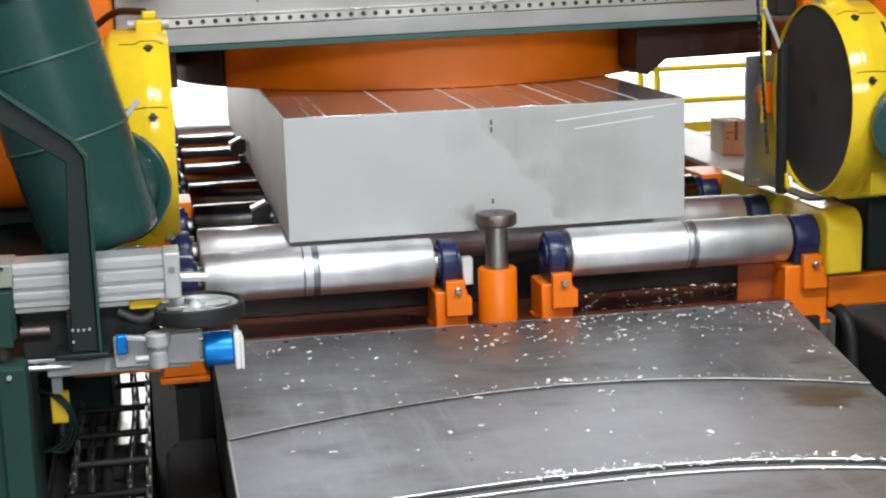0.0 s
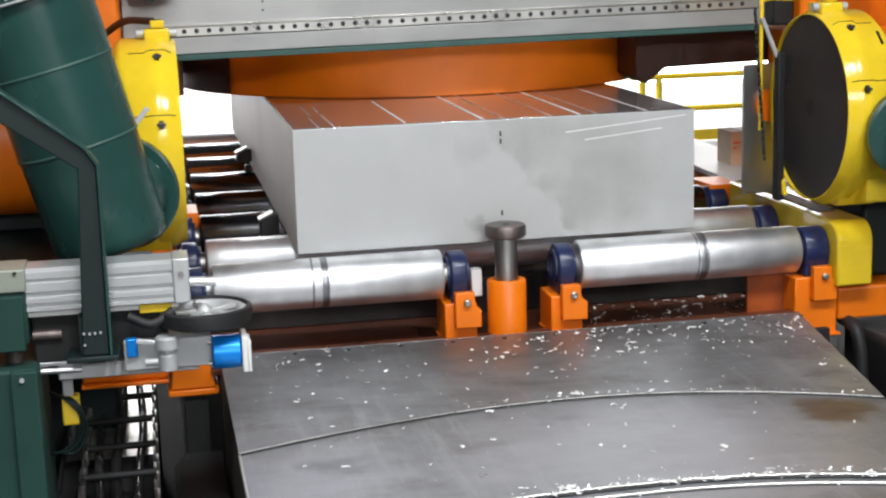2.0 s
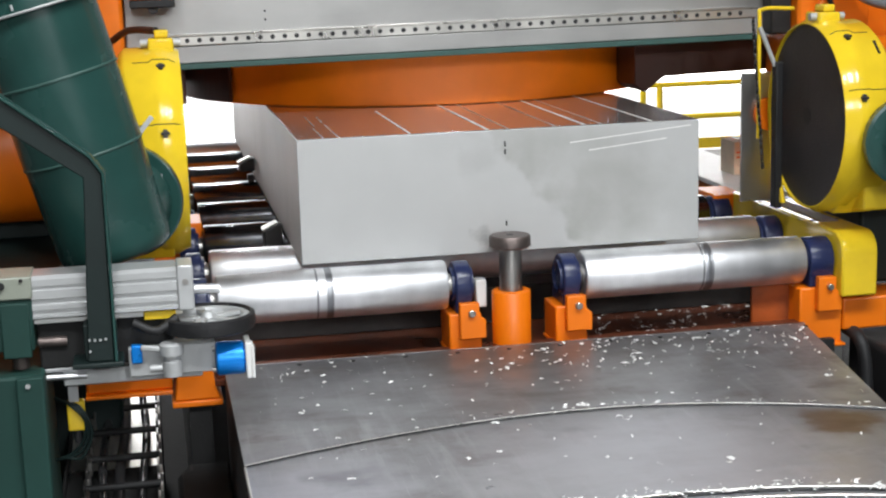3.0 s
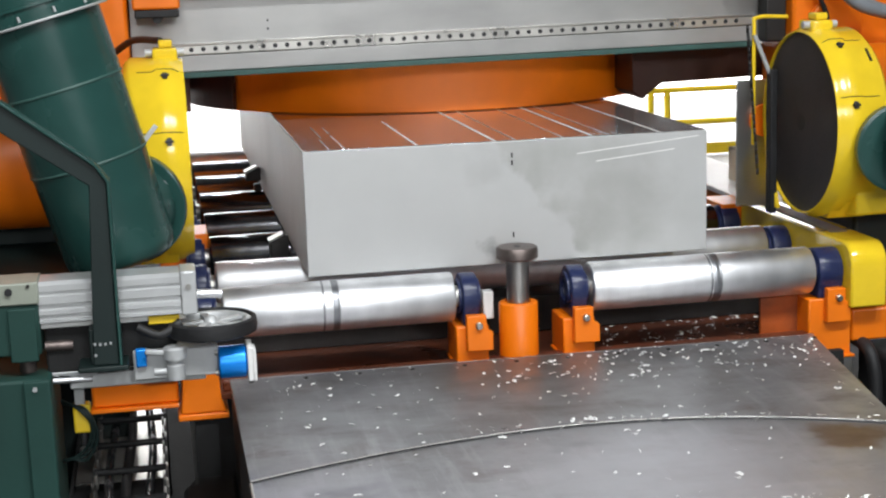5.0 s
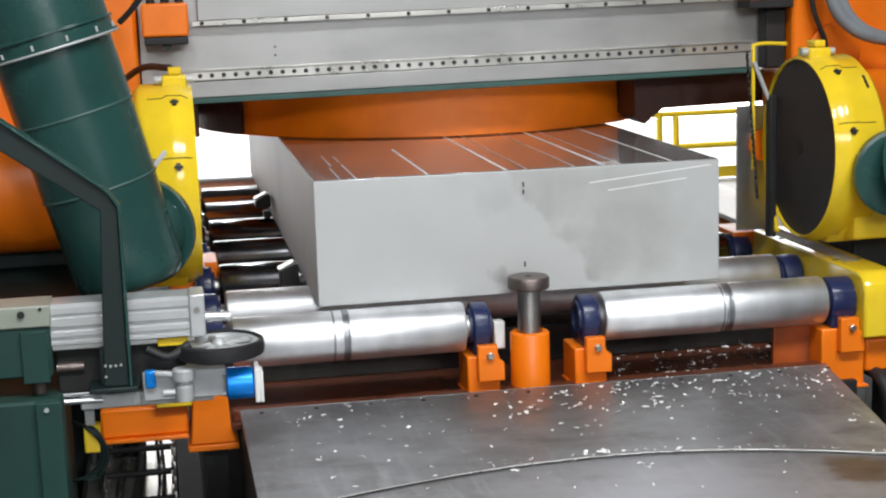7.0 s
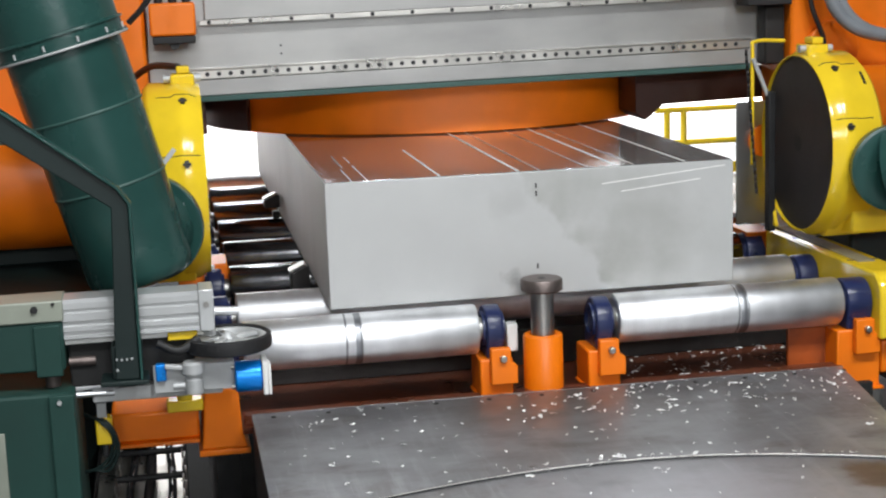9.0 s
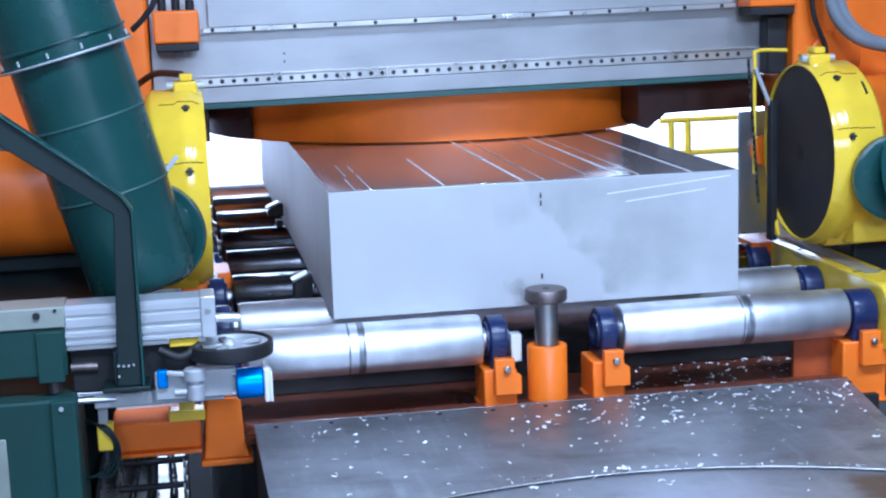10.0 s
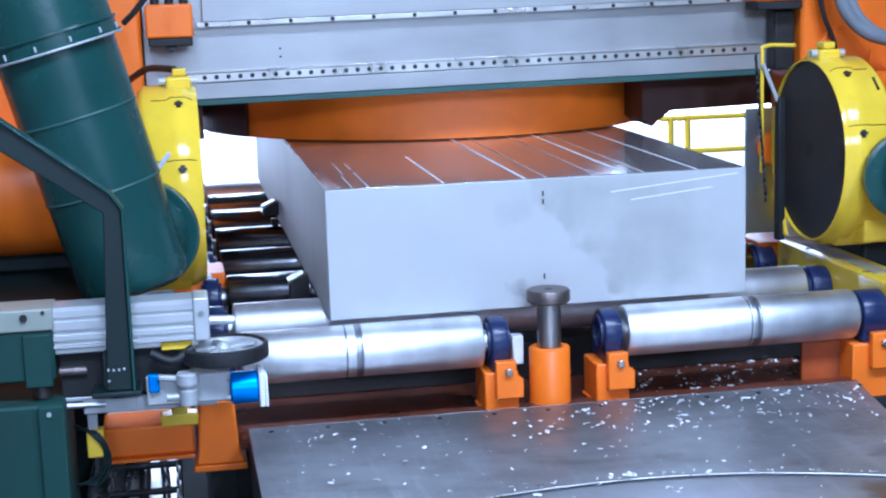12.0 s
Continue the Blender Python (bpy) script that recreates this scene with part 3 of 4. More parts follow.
def build_apron():
    t = thing("steel_apron", (0.9, -1.4, -0.7), "scuffed steel apron of three arc-edged plates strewn with chips", "apron")
    us = [i / 28 for i in range(29)]

    def row(edge):
        pts = []
        for u in us:
            x = -0.39 + u * 2.6
            for _ in range(3):
                x = -0.39 + u * (apron_right(edge(x)) + 0.39)
            pts.append((x, edge(x)))
        return pts
    xs = [p[0] for p in row(lambda x: seam_y(x, -1.30))]

    def strip(name, far, near, z, label=""):
        bm = bmesh.new()
        top, low = [], []
        for (xf, yf), (xn, yn) in zip(row(far), row(near)):
            top.append((bm.verts.new((xf, yf, z)), bm.verts.new((xn, yn, z))))
            low.append((bm.verts.new((xf, yf, z - 0.02)), bm.verts.new((xn, yn, z - 0.02))))
        for i in range(28):
            a, b, c, d = top[i], top[i + 1], low[i], low[i + 1]
            bm.faces.new((a[0], b[0], b[1], a[1]))
            bm.faces.new((c[1], d[1], d[0], c[0]))
            bm.faces.new((a[1], b[1], d[1], c[1]))
            bm.faces.new((b[0], a[0], c[0], d[0]))
        for i in (0, 28):
            bm.faces.new((top[i][0], top[i][1], low[i][1], low[i][0]))
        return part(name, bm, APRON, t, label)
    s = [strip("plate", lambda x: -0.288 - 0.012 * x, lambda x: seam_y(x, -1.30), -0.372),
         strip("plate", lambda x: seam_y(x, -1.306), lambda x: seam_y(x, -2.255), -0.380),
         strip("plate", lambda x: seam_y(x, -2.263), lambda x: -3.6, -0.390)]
    for ya, k in ((-1.303, 0), (-2.258, 1), (-2.325, 2)):
        pts = [(x, seam_y(x, ya), (-0.377, -0.382, -0.388)[k]) for x in xs]
        part("edge_bead", pipe(pts, 0.0042 if k else 0.0032, 6, smooth_steps=2), STEEL if k else RAIL, t, "worn edge bead")
        part("seam_gap", pipe([(x, y - (0.016 if k else 0.010), z - (0.004 if k else 0.0025)) for x, y, z in pts], 0.0065, 6, smooth_steps=2), BLACK, t, "dark open joint")
    lip = box(-0.39, 2.31, -0.286, -0.276, -0.41, -0.371, 0.003)
    for v in lip.verts:
        v.co.y -= 0.012 * v.co.x
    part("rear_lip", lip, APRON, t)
    part("edge_rim", pipe([(-0.389, -1.62, -0.380), (-0.389, -2.3, -0.384), (-0.389, -3.6, -0.390)], 0.006, 6, smooth_steps=2), RAIL, t, "rubbed bright edge")
    for i in range(12):
        x = -0.3 + i * 0.235
        part("bolt", lathe((x, -0.345 - 0.012 * x, -0.3735), (x, -0.345 - 0.012 * x, -0.367), [(0, 0.011), (0.005, 0.011), (0.0065, 0.007)], 8), DARK_STEEL, s[0])
    # side skirt
    part("skirt", prism([(-0.262, -0.393), (-3.6, -0.417), (-3.6, FZ + 0.03), (-0.262, FZ + 0.03)], "x", -0.388, -0.37), MATT_BLACK, t, "dark side skirt")
    t2 = thing("sump_box", (-0.55, -0.5, -0.9), "black sump box beside the apron", "box")
    part("casing", prism([(-0.62, FZ + 0.03), (-0.40, FZ + 0.03), (-0.40, -0.80), (-0.56, -0.80), (-0.62, -0.86)], "y", -1.4, -0.28, 0.008), MATT_BLACK, t2)
    part("cover_plate", box(-0.60, -0.41, -1.3, -0.4, -0.798, -0.79, 0.002), MATT_BLACK, t2)
    # chips
    rnd = random.Random(5)

    def chips(name, n, spot, label):
        bm = bmesh.new()
        for _ in range(n):
            x, y, z = spot()
            size = rnd.choice((0.006, 0.008, 0.009, 0.012, 0.015, 0.022))
            a = rnd.uniform(0, 6.28)
            prev = None
            k = rnd.choice((1, 2, 2, 3))
            curl = rnd.uniform(-1.6, 1.6)
            w = size * rnd.uniform(0.5, 1.0)
            px, py = x, y
            for i in range(k + 1):
                h = z + 0.002 + rnd.uniform(0.0, 0.008)
                nx, ny = -math.sin(a) * w / 2, math.cos(a) * w / 2
                quad = (bm.verts.new((px + nx, py + ny, h + 0.002)), bm.verts.new((px - nx, py - ny, h)))
                if prev:
                    bm.faces.new((prev[0], prev[1], quad[1], quad[0]))
                prev = quad
                px += math.cos(a) * size * 0.7
                py += math.sin(a) * size * 0.7
                a += curl
        return solid(name, bm, CHIP, label, "chips", "stuff")

    def on_apron():
        if rnd.random() < 0.62:
            x, y = rnd.uniform(-0.25, 2.3), -0.32 - abs(rnd.gauss(0, 0.32))
            if rnd.random() < 0.5:
                x = 1.3 + rnd.gauss(0.25, 0.4)
        else:
            x, y = rnd.uniform(-0.3, 2.2), rnd.uniform(-3.0, -0.4)
        x = min(max(x, -0.36), apron_right(y) - 0.03)
        z = -0.372 if y > seam_y(x, -1.30) else (-0.380 if y > seam_y(x, -2.26) else -0.390)
        return x, y, z

    def along_seam():
        x = rnd.uniform(0.4, 1.95)
        y = seam_y(x, -2.25) + rnd.gauss(0, 0.025)
        return x, y, -0.382

    def in_pan():
        return rnd.uniform(1.35, 2.3), rnd.uniform(-0.11, 0.40), -0.444
    def along_first_seam():
        x = rnd.choice((0.55, 0.95, 1.02, 1.4, 1.8)) + rnd.gauss(0, 0.12)
        return x, seam_y(x, -1.30) + abs(rnd.gauss(0, 0.02)), -0.372
    chips("edge_chips", 45, along_first_seam, "aluminium chips caught on the first plate edge")
    chips("apron_chips", 380, on_apron, "bright curled aluminium chips scattered on the apron")
    chips("seam_chips", 130, along_seam, "aluminium chips gathered along the plate edge")
    chips("pan_chips", 170, in_pan, "aluminium chips lying in the oil pan")


def build_cable_chain():
    t = thing("cable_chain", (-0.85, 0, -0.9), "black energy chain with steel side links and cables in the pit", "cable chain")
    z = -0.9
    for x in (-1.02, -0.70):
        for i in range(24):
            y = -1.2 + 0.115 * i
            out = [(y, z - 0.03), (y + 0.03, z - 0.045), (y + 0.09, z - 0.045), (y + 0.125, z - 0.03), (y + 0.125, z + 0.03), (y + 0.09, z + 0.04), (y + 0.03, z + 0.04), (y, z + 0.03)]
            o = 0.012 if i % 2 else 0
            part("side_link", prism(out, "x", x + o - 0.006, x + o + 0.006, 0.003), STEEL, t, "bright steel link")
    for i in range(7):
        y = -0.69 + 0.40 * i
        part("crossbar", rod((-1.02, y, z + 0.03), (-0.69, y, z + 0.03), 0.017, 0.003, 10), BLACK, t)
    for k, (x, r) in enumerate(((-0.945, 0.02), (-0.865, 0.024), (-0.765, 0.02))):
        pts = [(x + 0.012 * math.sin(i * 1.3 + k), -1.2 + 0.4 * i, z - 0.02) for i in range(8)]
        part("cable", pipe(pts, r, 8, smooth_steps=3), BLACK if k % 2 else CABLE, t)
    t = thing("chain_trough", (-0.85, 0, -1.0), "pale sheet-metal trough under the cable chain", "trough")
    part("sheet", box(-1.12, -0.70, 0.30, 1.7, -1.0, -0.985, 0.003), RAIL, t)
    # front half of the trough in black, pit darkness put into its colour
    part("shade_sheet", box(-1.12, -0.70, -1.3, 0.296, -1.0, -0.985, 0.003), MATT_BLACK, t, "dark sheet standing for the unlit pit")
    # glint low between the cables, drawn as a white strip
    part("glint_strip", box(-1.12, -0.72, -0.52, -0.47, -0.984, -0.975, 0.003), WHITE, t, "white strip standing for a glint between the cables")
    for x in (-1.13, -0.70):
        part("side_wall", box(x, x + 0.01, -1.3, 1.7, -1.0, -0.93, 0.002), MATT_BLACK, t)
    for y in (-1.0, 0.2, 1.4):
        part("foot", box(-1.08, -0.68, y, y + 0.06, FZ + 0.03, -1.001, 0.004), DARK_STEEL, t)
    t = thing("junction_box", (-0.97, -1.3, -0.3), "small yellow junction box with dark cable loops under the measuring arm", "box")
    MOVING.append(t)
    part("hanger", box(-1.0, -0.962, -1.335, -1.32, -0.26, -0.10, 0.003), GREY_CAST, t, "pale hanger plate")
    part("casing", box(-1.008, -0.942, -1.345, -1.285, -0.345, -0.232, 0.008), YELLOW, t)
    part("gland", rod((-0.975, -1.315, -0.346), (-0.975, -1.315, -0.40), 0.014, 0.003, 12), CABLE, t)
    for k in range(3):
        part("cable", pipe([(-1.05, -1.30 + 0.02 * k, -0.22 - 0.012 * k), (-0.985 + 0.012 * k, -1.36, -0.245), (-0.942 + 0.01 * k, -1.36, -0.31 - 0.02 * k), (-0.965, -1.34, -0.40 - 0.025 * k),
                            (-1.03, -1.31, -0.455), (-1.09, -1.28, -0.47)], 0.006, 8), GREEN_DARK, t)


# ---------------------------------------------------------------- milling machine (at its first place)
def tilt_z(x):
    return 0.0105 * (x + 0.484)


def beam_box(x0, x1, y0, y1, z0, z1, bevel=0.0):
    bm = box(x0, x1, y0, y1, z0, z1, bevel)
    for v in bm.verts:
        v.co.z += tilt_z(v.co.x)
    return bm


def build_gantry():
    t = thing("milling_gantry", (1.0, 1.0, 0.6), "orange milling gantry with grey steel crossbeam and large cutter disc", "milling machine")
    MOVING.append(t)
    part("crossbeam", beam_box(-0.72, 2.72, 0.70, 1.35, 0.872, 2.3, 0.006), BEAM, t, "ground grey steel crossbeam")
    part("upper_face", beam_box(-0.42, 2.44, 0.655, 0.698, 1.262, 2.3, 0.004), BEAM, t)
    lo = part("guide_rail", beam_box(-0.53, 2.56, 0.668, 0.698, 0.958, 1.006, 0.004), RAIL, t, "bright guide rail with a row of screw holes")
    part("rail_edge", beam_box(-0.53, 2.56, 0.66, 0.698, 1.0065, 1.014, 0.002), RAIL, t)
    up = part("upper_rail", beam_box(-0.45, 2.44, 0.630, 0.654, 1.236, 1.262, 0.003), RAIL, t, "narrow upper rail with bolts")
    hole = None
    for i in range(50):
        x = -0.484 + i * 0.0602
        if hole is None:
            hole = part("screw_hole", rod((x, 0.6675, 0.983), (x, 0.672, 0.983), 0.012, n=12), BLACK, lo)
        else:
            h = hole.copy()
            scene.collection.objects.link(h)
            h.location = (i * 0.0602, 0, tilt_z(x))
    for i in range(14):
        x = -0.40 + i * 0.212
        part("bolt", rod((x, 0.627, 1.25 + tilt_z(x)), (x, 0.634, 1.25 + tilt_z(x)), 0.011, n=10), BLACK, up)
    for z in (1.073, 1.115):
        part("pin", rod((-0.033, 0.697, z), (-0.033, 0.703, z), 0.006, n=8), BLACK, t)
    part("base_flange", beam_box(-0.5, 2.56, 0.675, 0.699, 0.872, 0.955, 0.004), BEAM, t)
    part("seal_strip", beam_box(-0.5, 2.56, 0.66, 0.76, 0.842, 0.870, 0.004), GREEN_LIP, t, "green seal strip under the beam")
    # columns and end blocks
    part("column", box(-2.2, -0.725, 0.56, 1.7, 0.30, 2.6, 0.02), ORANGE, t)
    part("column", box(2.725, 3.9, 0.52, 0.95, 0.62, 2.6, 0.02), ORANGE, t)
    part("column_foot", box(3.05, 3.9, 0.52, 0.95, -0.3, 0.618, 0.02), ORANGE, t)
    part("column_foot", box(-2.4, -0.86, 0.62, 1.7, FZ + 0.032, 0.296, 0.02), GREEN_DARK, t, "dark green foot of the column")
    blk = part("end_block", box(-0.70, -0.47, 0.48, 0.652, 1.195, 1.36, 0.012), ORANGE, t)
    part("wiper", box(-0.69, -0.475, 0.485, 0.65, 1.155, 1.193, 0.006), BLACK, blk)
    part("wiper_nose", rod((-0.58, 0.5, 1.150), (-0.58, 0.62, 1.150), 0.024, n=14), BLACK, blk)
    for k in range(3):
        part("bolt", rod((-0.65 + 0.07 * k, 0.54, 1.36), (-0.65 + 0.07 * k, 0.54, 1.42), 0.022, n=8), BLACK, blk)
    blk = part("end_block", box(2.45, 2.72, 0.46, 0.652, 1.27, 1.60, 0.012), ORANGE, t)
    part("wiper", box(2.46, 2.71, 0.47, 0.65, 1.225, 1.268, 0.006), BLACK, blk)
    part("cable_boss", rod((2.95, 0.515, 0.98), (2.95, 0.47, 0.98), 0.15, 0.01), ORANGE, t)
    # no recess is cut; a dark plate imitates its shade
    part("recess_plate", box(2.60, 2.715, 0.58, 0.697, 0.90, 1.222, 0.01), DARK_STEEL, t, "dark plate standing for the shaded recess at the beam end")
    part("cable", pipe([(-0.58, -0.20, 1.08), (-0.70, 0.1, 1.07), (-0.80, 0.35, 1.0), (-0.84, 0.54, 0.97)], 0.016, 10), BLACK, t)
    # saddle housing behind the duct
    part("motor_housing", lathe((-2.5, 0.27, 0.485), (-0.93, 0.27, 0.485), [(0, 0.24), (0.01, 0.28), (1.50, 0.285), (1.57, 0.24)], 48), ORANGE, t, "rounded orange motor housing")
    part("motor_housing", lathe((2.95, 0.3, 0.66), (3.7, 0.3, 0.66), [(0, 0.2), (0.01, 0.23), (0.70, 0.235), (0.75, 0.19)], 40), ORANGE, t, "rounded orange motor housing")
    # cutter
    c = (1.05, 2.42)
    cut = part("cutter_disc", lathe((*c, 0.5755), (*c, 0.86), [(0, 1.447), (0.004, 1.452), (0.27, 1.452), (0.28, 1.44), (0.284, 1.2)], 128), ORANGE, t, "large orange face-milling cutter disc")
    part("hub", lathe((*c, 0.861), (*c, 1.3), [(0, 0.55), (0.5, 0.55)], 48), DARK_STEEL, cut)
    part("shaded_cutter_hood", prism([(1.985, 0.868), (1.985, 0.63), (2.043, 0.588), (2.154, 0.671), (3.0, 0.69), (3.0, 0.868)], "y", 0.98, 2.6, 0.006), HOOD_SHADED, t)
    # left shroud and cheek are added, standing for shadow on the disc flank
    plan = arc(*c, 1.49, 178, 214, 14) + arc(*c, 1.465, 214, 178, 14)
    part("shaded_cutter_hood", prism(plan, "z", 0.582, 0.868), HOOD_SHADED, t)
    part("shade_cheek", box(-0.72, -0.44, 0.80, 2.4, 0.66, 0.868, 0.006), HOOD_SHADED, t)
    # hoses over the right column
    for k, r in ((0, 0.035), (1, 0.03)):
        part("hose", pipe([(2.80 + 0.05 * k, 0.35, 1.9), (2.84 + 0.05 * k, 0.33, 1.35), (2.93 + 0.05 * k, 0.30, 1.14), (3.12 + 0.05 * k, 0.28, 1.05), (3.5, 0.28, 1.02)], r, 14), HOSE, t, "ribbed grey hose")
    part("cable", pipe([(2.78, 0.46, 1.7), (2.80, 0.44, 1.25), (2.88, 0.44, 1.02), (2.82, 0.47, 0.93)], 0.014, 8), BLACK, t)
    return t


def build_head(side):
    """Edge milling head; side 1 has the drum open towards smaller x."""
    x_in, x_out = (2.467, 2.715) if side > 0 else (-0.51, -0.75)
    s = 1 if side > 0 else -1
    cy, cz, R = -0.19, 0.558, 0.452
    t = thing("edge_milling_head", ((x_in + x_out) / 2, cy, cz - R), "yellow drum-shaped edge milling head with black cutter face", "milling head", "edge milling heads")
    MOVING.append(t)
    a, b = (x_in, cy, cz), (x_out, cy, cz)
    w = abs(x_out - x_in)
    part("drum_cover", lathe(a, b, [(0.0, 0.435), (-0.02, 0.435), (-0.02, 0.441), (0.0, R - 0.006), (0.03, R + 0.012), (0.095, R + 0.014), (0.115, R), (w - 0.03, R), (w, R - 0.03), (w, 0.30)], 72), YELLOW, t)
    d = part("cutter_face", lathe((x_in - 0.006 * s, cy, cz), (x_in + 0.03 * s, cy, cz), [(0, 0.40), (0.002, 0.434), (0.03, 0.434)], 72), DISC_FACE, t, "black cutter face")
    part("hub_recess", rod((x_in - 0.0075 * s, cy, cz), (x_in + 0.0 * s, cy, cz), 0.042, n=20), BLACK, d)
    # lid seams and latches
    for ang in (125, 165, 75):
        u = Vector((0, math.cos(radians(ang)), math.sin(radians(ang))))
        p = Vector((x_in + 0.062 * s, cy, cz)) + u * (R + 0.011)
        q = part("latch", box(-0.010, 0.010, -0.017, 0.017, 0, 0.014, 0.003, matrix=Matrix.Translation(p) @ u.to_track_quat("Z", "Y").to_matrix().to_4x4()), DARK_STEEL, t, "dark toggle latch")
        part("latch_pin", rod(p + u * 0.012 - Vector((0.018, 0, 0)), p + u * 0.012 + Vector((0.018, 0, 0)), 0.006, n=8), DARK_STEEL, q)
    for ang in (118, 160):
        u = Vector((0, math.cos(radians(ang)), math.sin(radians(ang))))
        at = [(0.002, R - 0.005), (0.03, R + 0.012), (0.095, R + 0.014), (0.115, R), (w - 0.06, R)]
        part("lid_seam", pipe([Vector((x_in + k * s, cy, cz)) + u * r for k, r in at], 0.0024, 6, smooth_steps=1), DARK_STEEL, t)
    u = Vector((0, math.cos(radians(132)), math.sin(radians(132))))
    if side > 0:
        part("lid_tab", box(-0.006, 0.006, -0.04, 0.04, -0.001, 0.003, matrix=Matrix.Translation(Vector((x_in + 0.19 * s, cy, cz)) + u * R) @ u.to_track_quat("Z", "Y").to_matrix().to_4x4()), DARK_STEEL, t)
    # top bracket
    xa, xb = sorted((x_in + 0.0 * s, x_in + 0.11 * s))
    br = part("top_bracket", box(xa, xb, cy - 0.10, cy + 0.06, cz + R - 0.05, cz + R + 0.04, 0.012), YELLOW, t)
    part("top_cap", box(xa + 0.03, xb - 0.02, cy - 0.08, cy + 0.02, cz + R + 0.041, cz + R + 0.075, 0.008), YELLOW, br)
    part("sensor", rod((xa - 0.03, cy - 0.06, cz + R + 0.02), (xb + 0.03, cy - 0.06, cz + R + 0.02), 0.018, n=12), GREY_CAST, br)
    # skirt and machine body below
    xa, xb = sorted((x_in + 0.05 * s, x_out))
    part("skirt", prism([(cy - 0.30, cz - R + 0.12), (cy - 0.18, cz - R), (cy + 0.35, cz - R), (cy + 0.35, cz - R + 0.2)], "x", xa, xb, 0.008), YELLOW, t)
    xa, xb = (2.76, 4.0) if side > 0 else (-2.2, -0.86)
    ya, za = (-0.17, -0.295) if side > 0 else (-0.42, -0.35)
    part("carriage", box(xa, xb, ya, 0.45, za, cz - R - 0.006, 0.02), GREEN_DARK, t, "dark green carriage under the head")
    if side < 0:
        part("carriage_wall", box(-2.4, -0.87, 0.36, 0.46, 0.10, 0.235, 0.01), GREEN_DARK, t)
    if side < 0:
        part("inner_guard", box(-0.505, -0.492, -0.15, 0.25, 0.755, 0.93, 0.003), DARK_STEEL, t, "dark guard plate")
    if side > 0:
        # guard screen with its tubes and chain
        g = part("guard_screen", box(2.325, 2.52, 0.30, 0.312, 0.07, 0.73, 0.004), SCREEN, t, "stainless guard screen")
        part("screen_post", box(2.405, 2.445, 0.05, 0.11, 0.07, 0.80, 0.008), BLACK, g)
        part("frame_tube", pipe([(2.335, 0.1, 0.42), (2.335, 0.1, 0.98), (2.35, 0.1, 1.055), (2.47, 0.0, 1.06)], 0.010, 10), YELLOW, g)
        part("screen_brace", rod((2.33, 0.08, 0.97), (2.41, 0.08, 0.78), 0.012, n=8), GREY_CAST, g)
        part("rosette", rod((2.47, 0.29, 0.52), (2.47, 0.27, 0.52), 0.085, n=24), ORANGE, g)
        part("lower_lip", prism([(0.02, 0.10), (0.10, 0.10), (0.10, 0.25), (0.08, 0.25)], "x", 2.43, 2.45, 0.003), YELLOW, g)
        bm = bmesh.new()
        for i in range(22):
            z = 1.02 - 0.034 * i
            o = 0.006 * (1 if i % 2 else -1)
            rod((2.285 + 0.0027 * i + o * 0.3, 0.06 + o, z), (2.285 + 0.0027 * i - o * 0.3, 0.06 - o, z - 0.032), 0.008, n=6, bm=bm)
        part("chain", bm, DARK_STEEL, g)
        part("chute", prism([(-0.52, 0.14), (-0.30, 0.108), (0.1, 0.108), (0.1, 0.42), (-0.52, 0.42)], "x", 2.60, 3.1, 0.012), YELLOW, t)
        dct = part("suction_duct", pipe([(2.71, -0.72, 0.48), (2.80, -0.80, 0.52), (2.95, -0.88, 0.80), (3.1, -0.9, 1.6)], 0.19, 28), GREEN, t, "green suction duct")
        part("duct_flange", lathe((2.70, -0.76, 0.485), (2.71, -0.70, 0.485), [(0, 0.19), (0.004, 0.205), (0.05, 0.205), (0.058, 0.19)], 32), GREEN, dct)
    return t


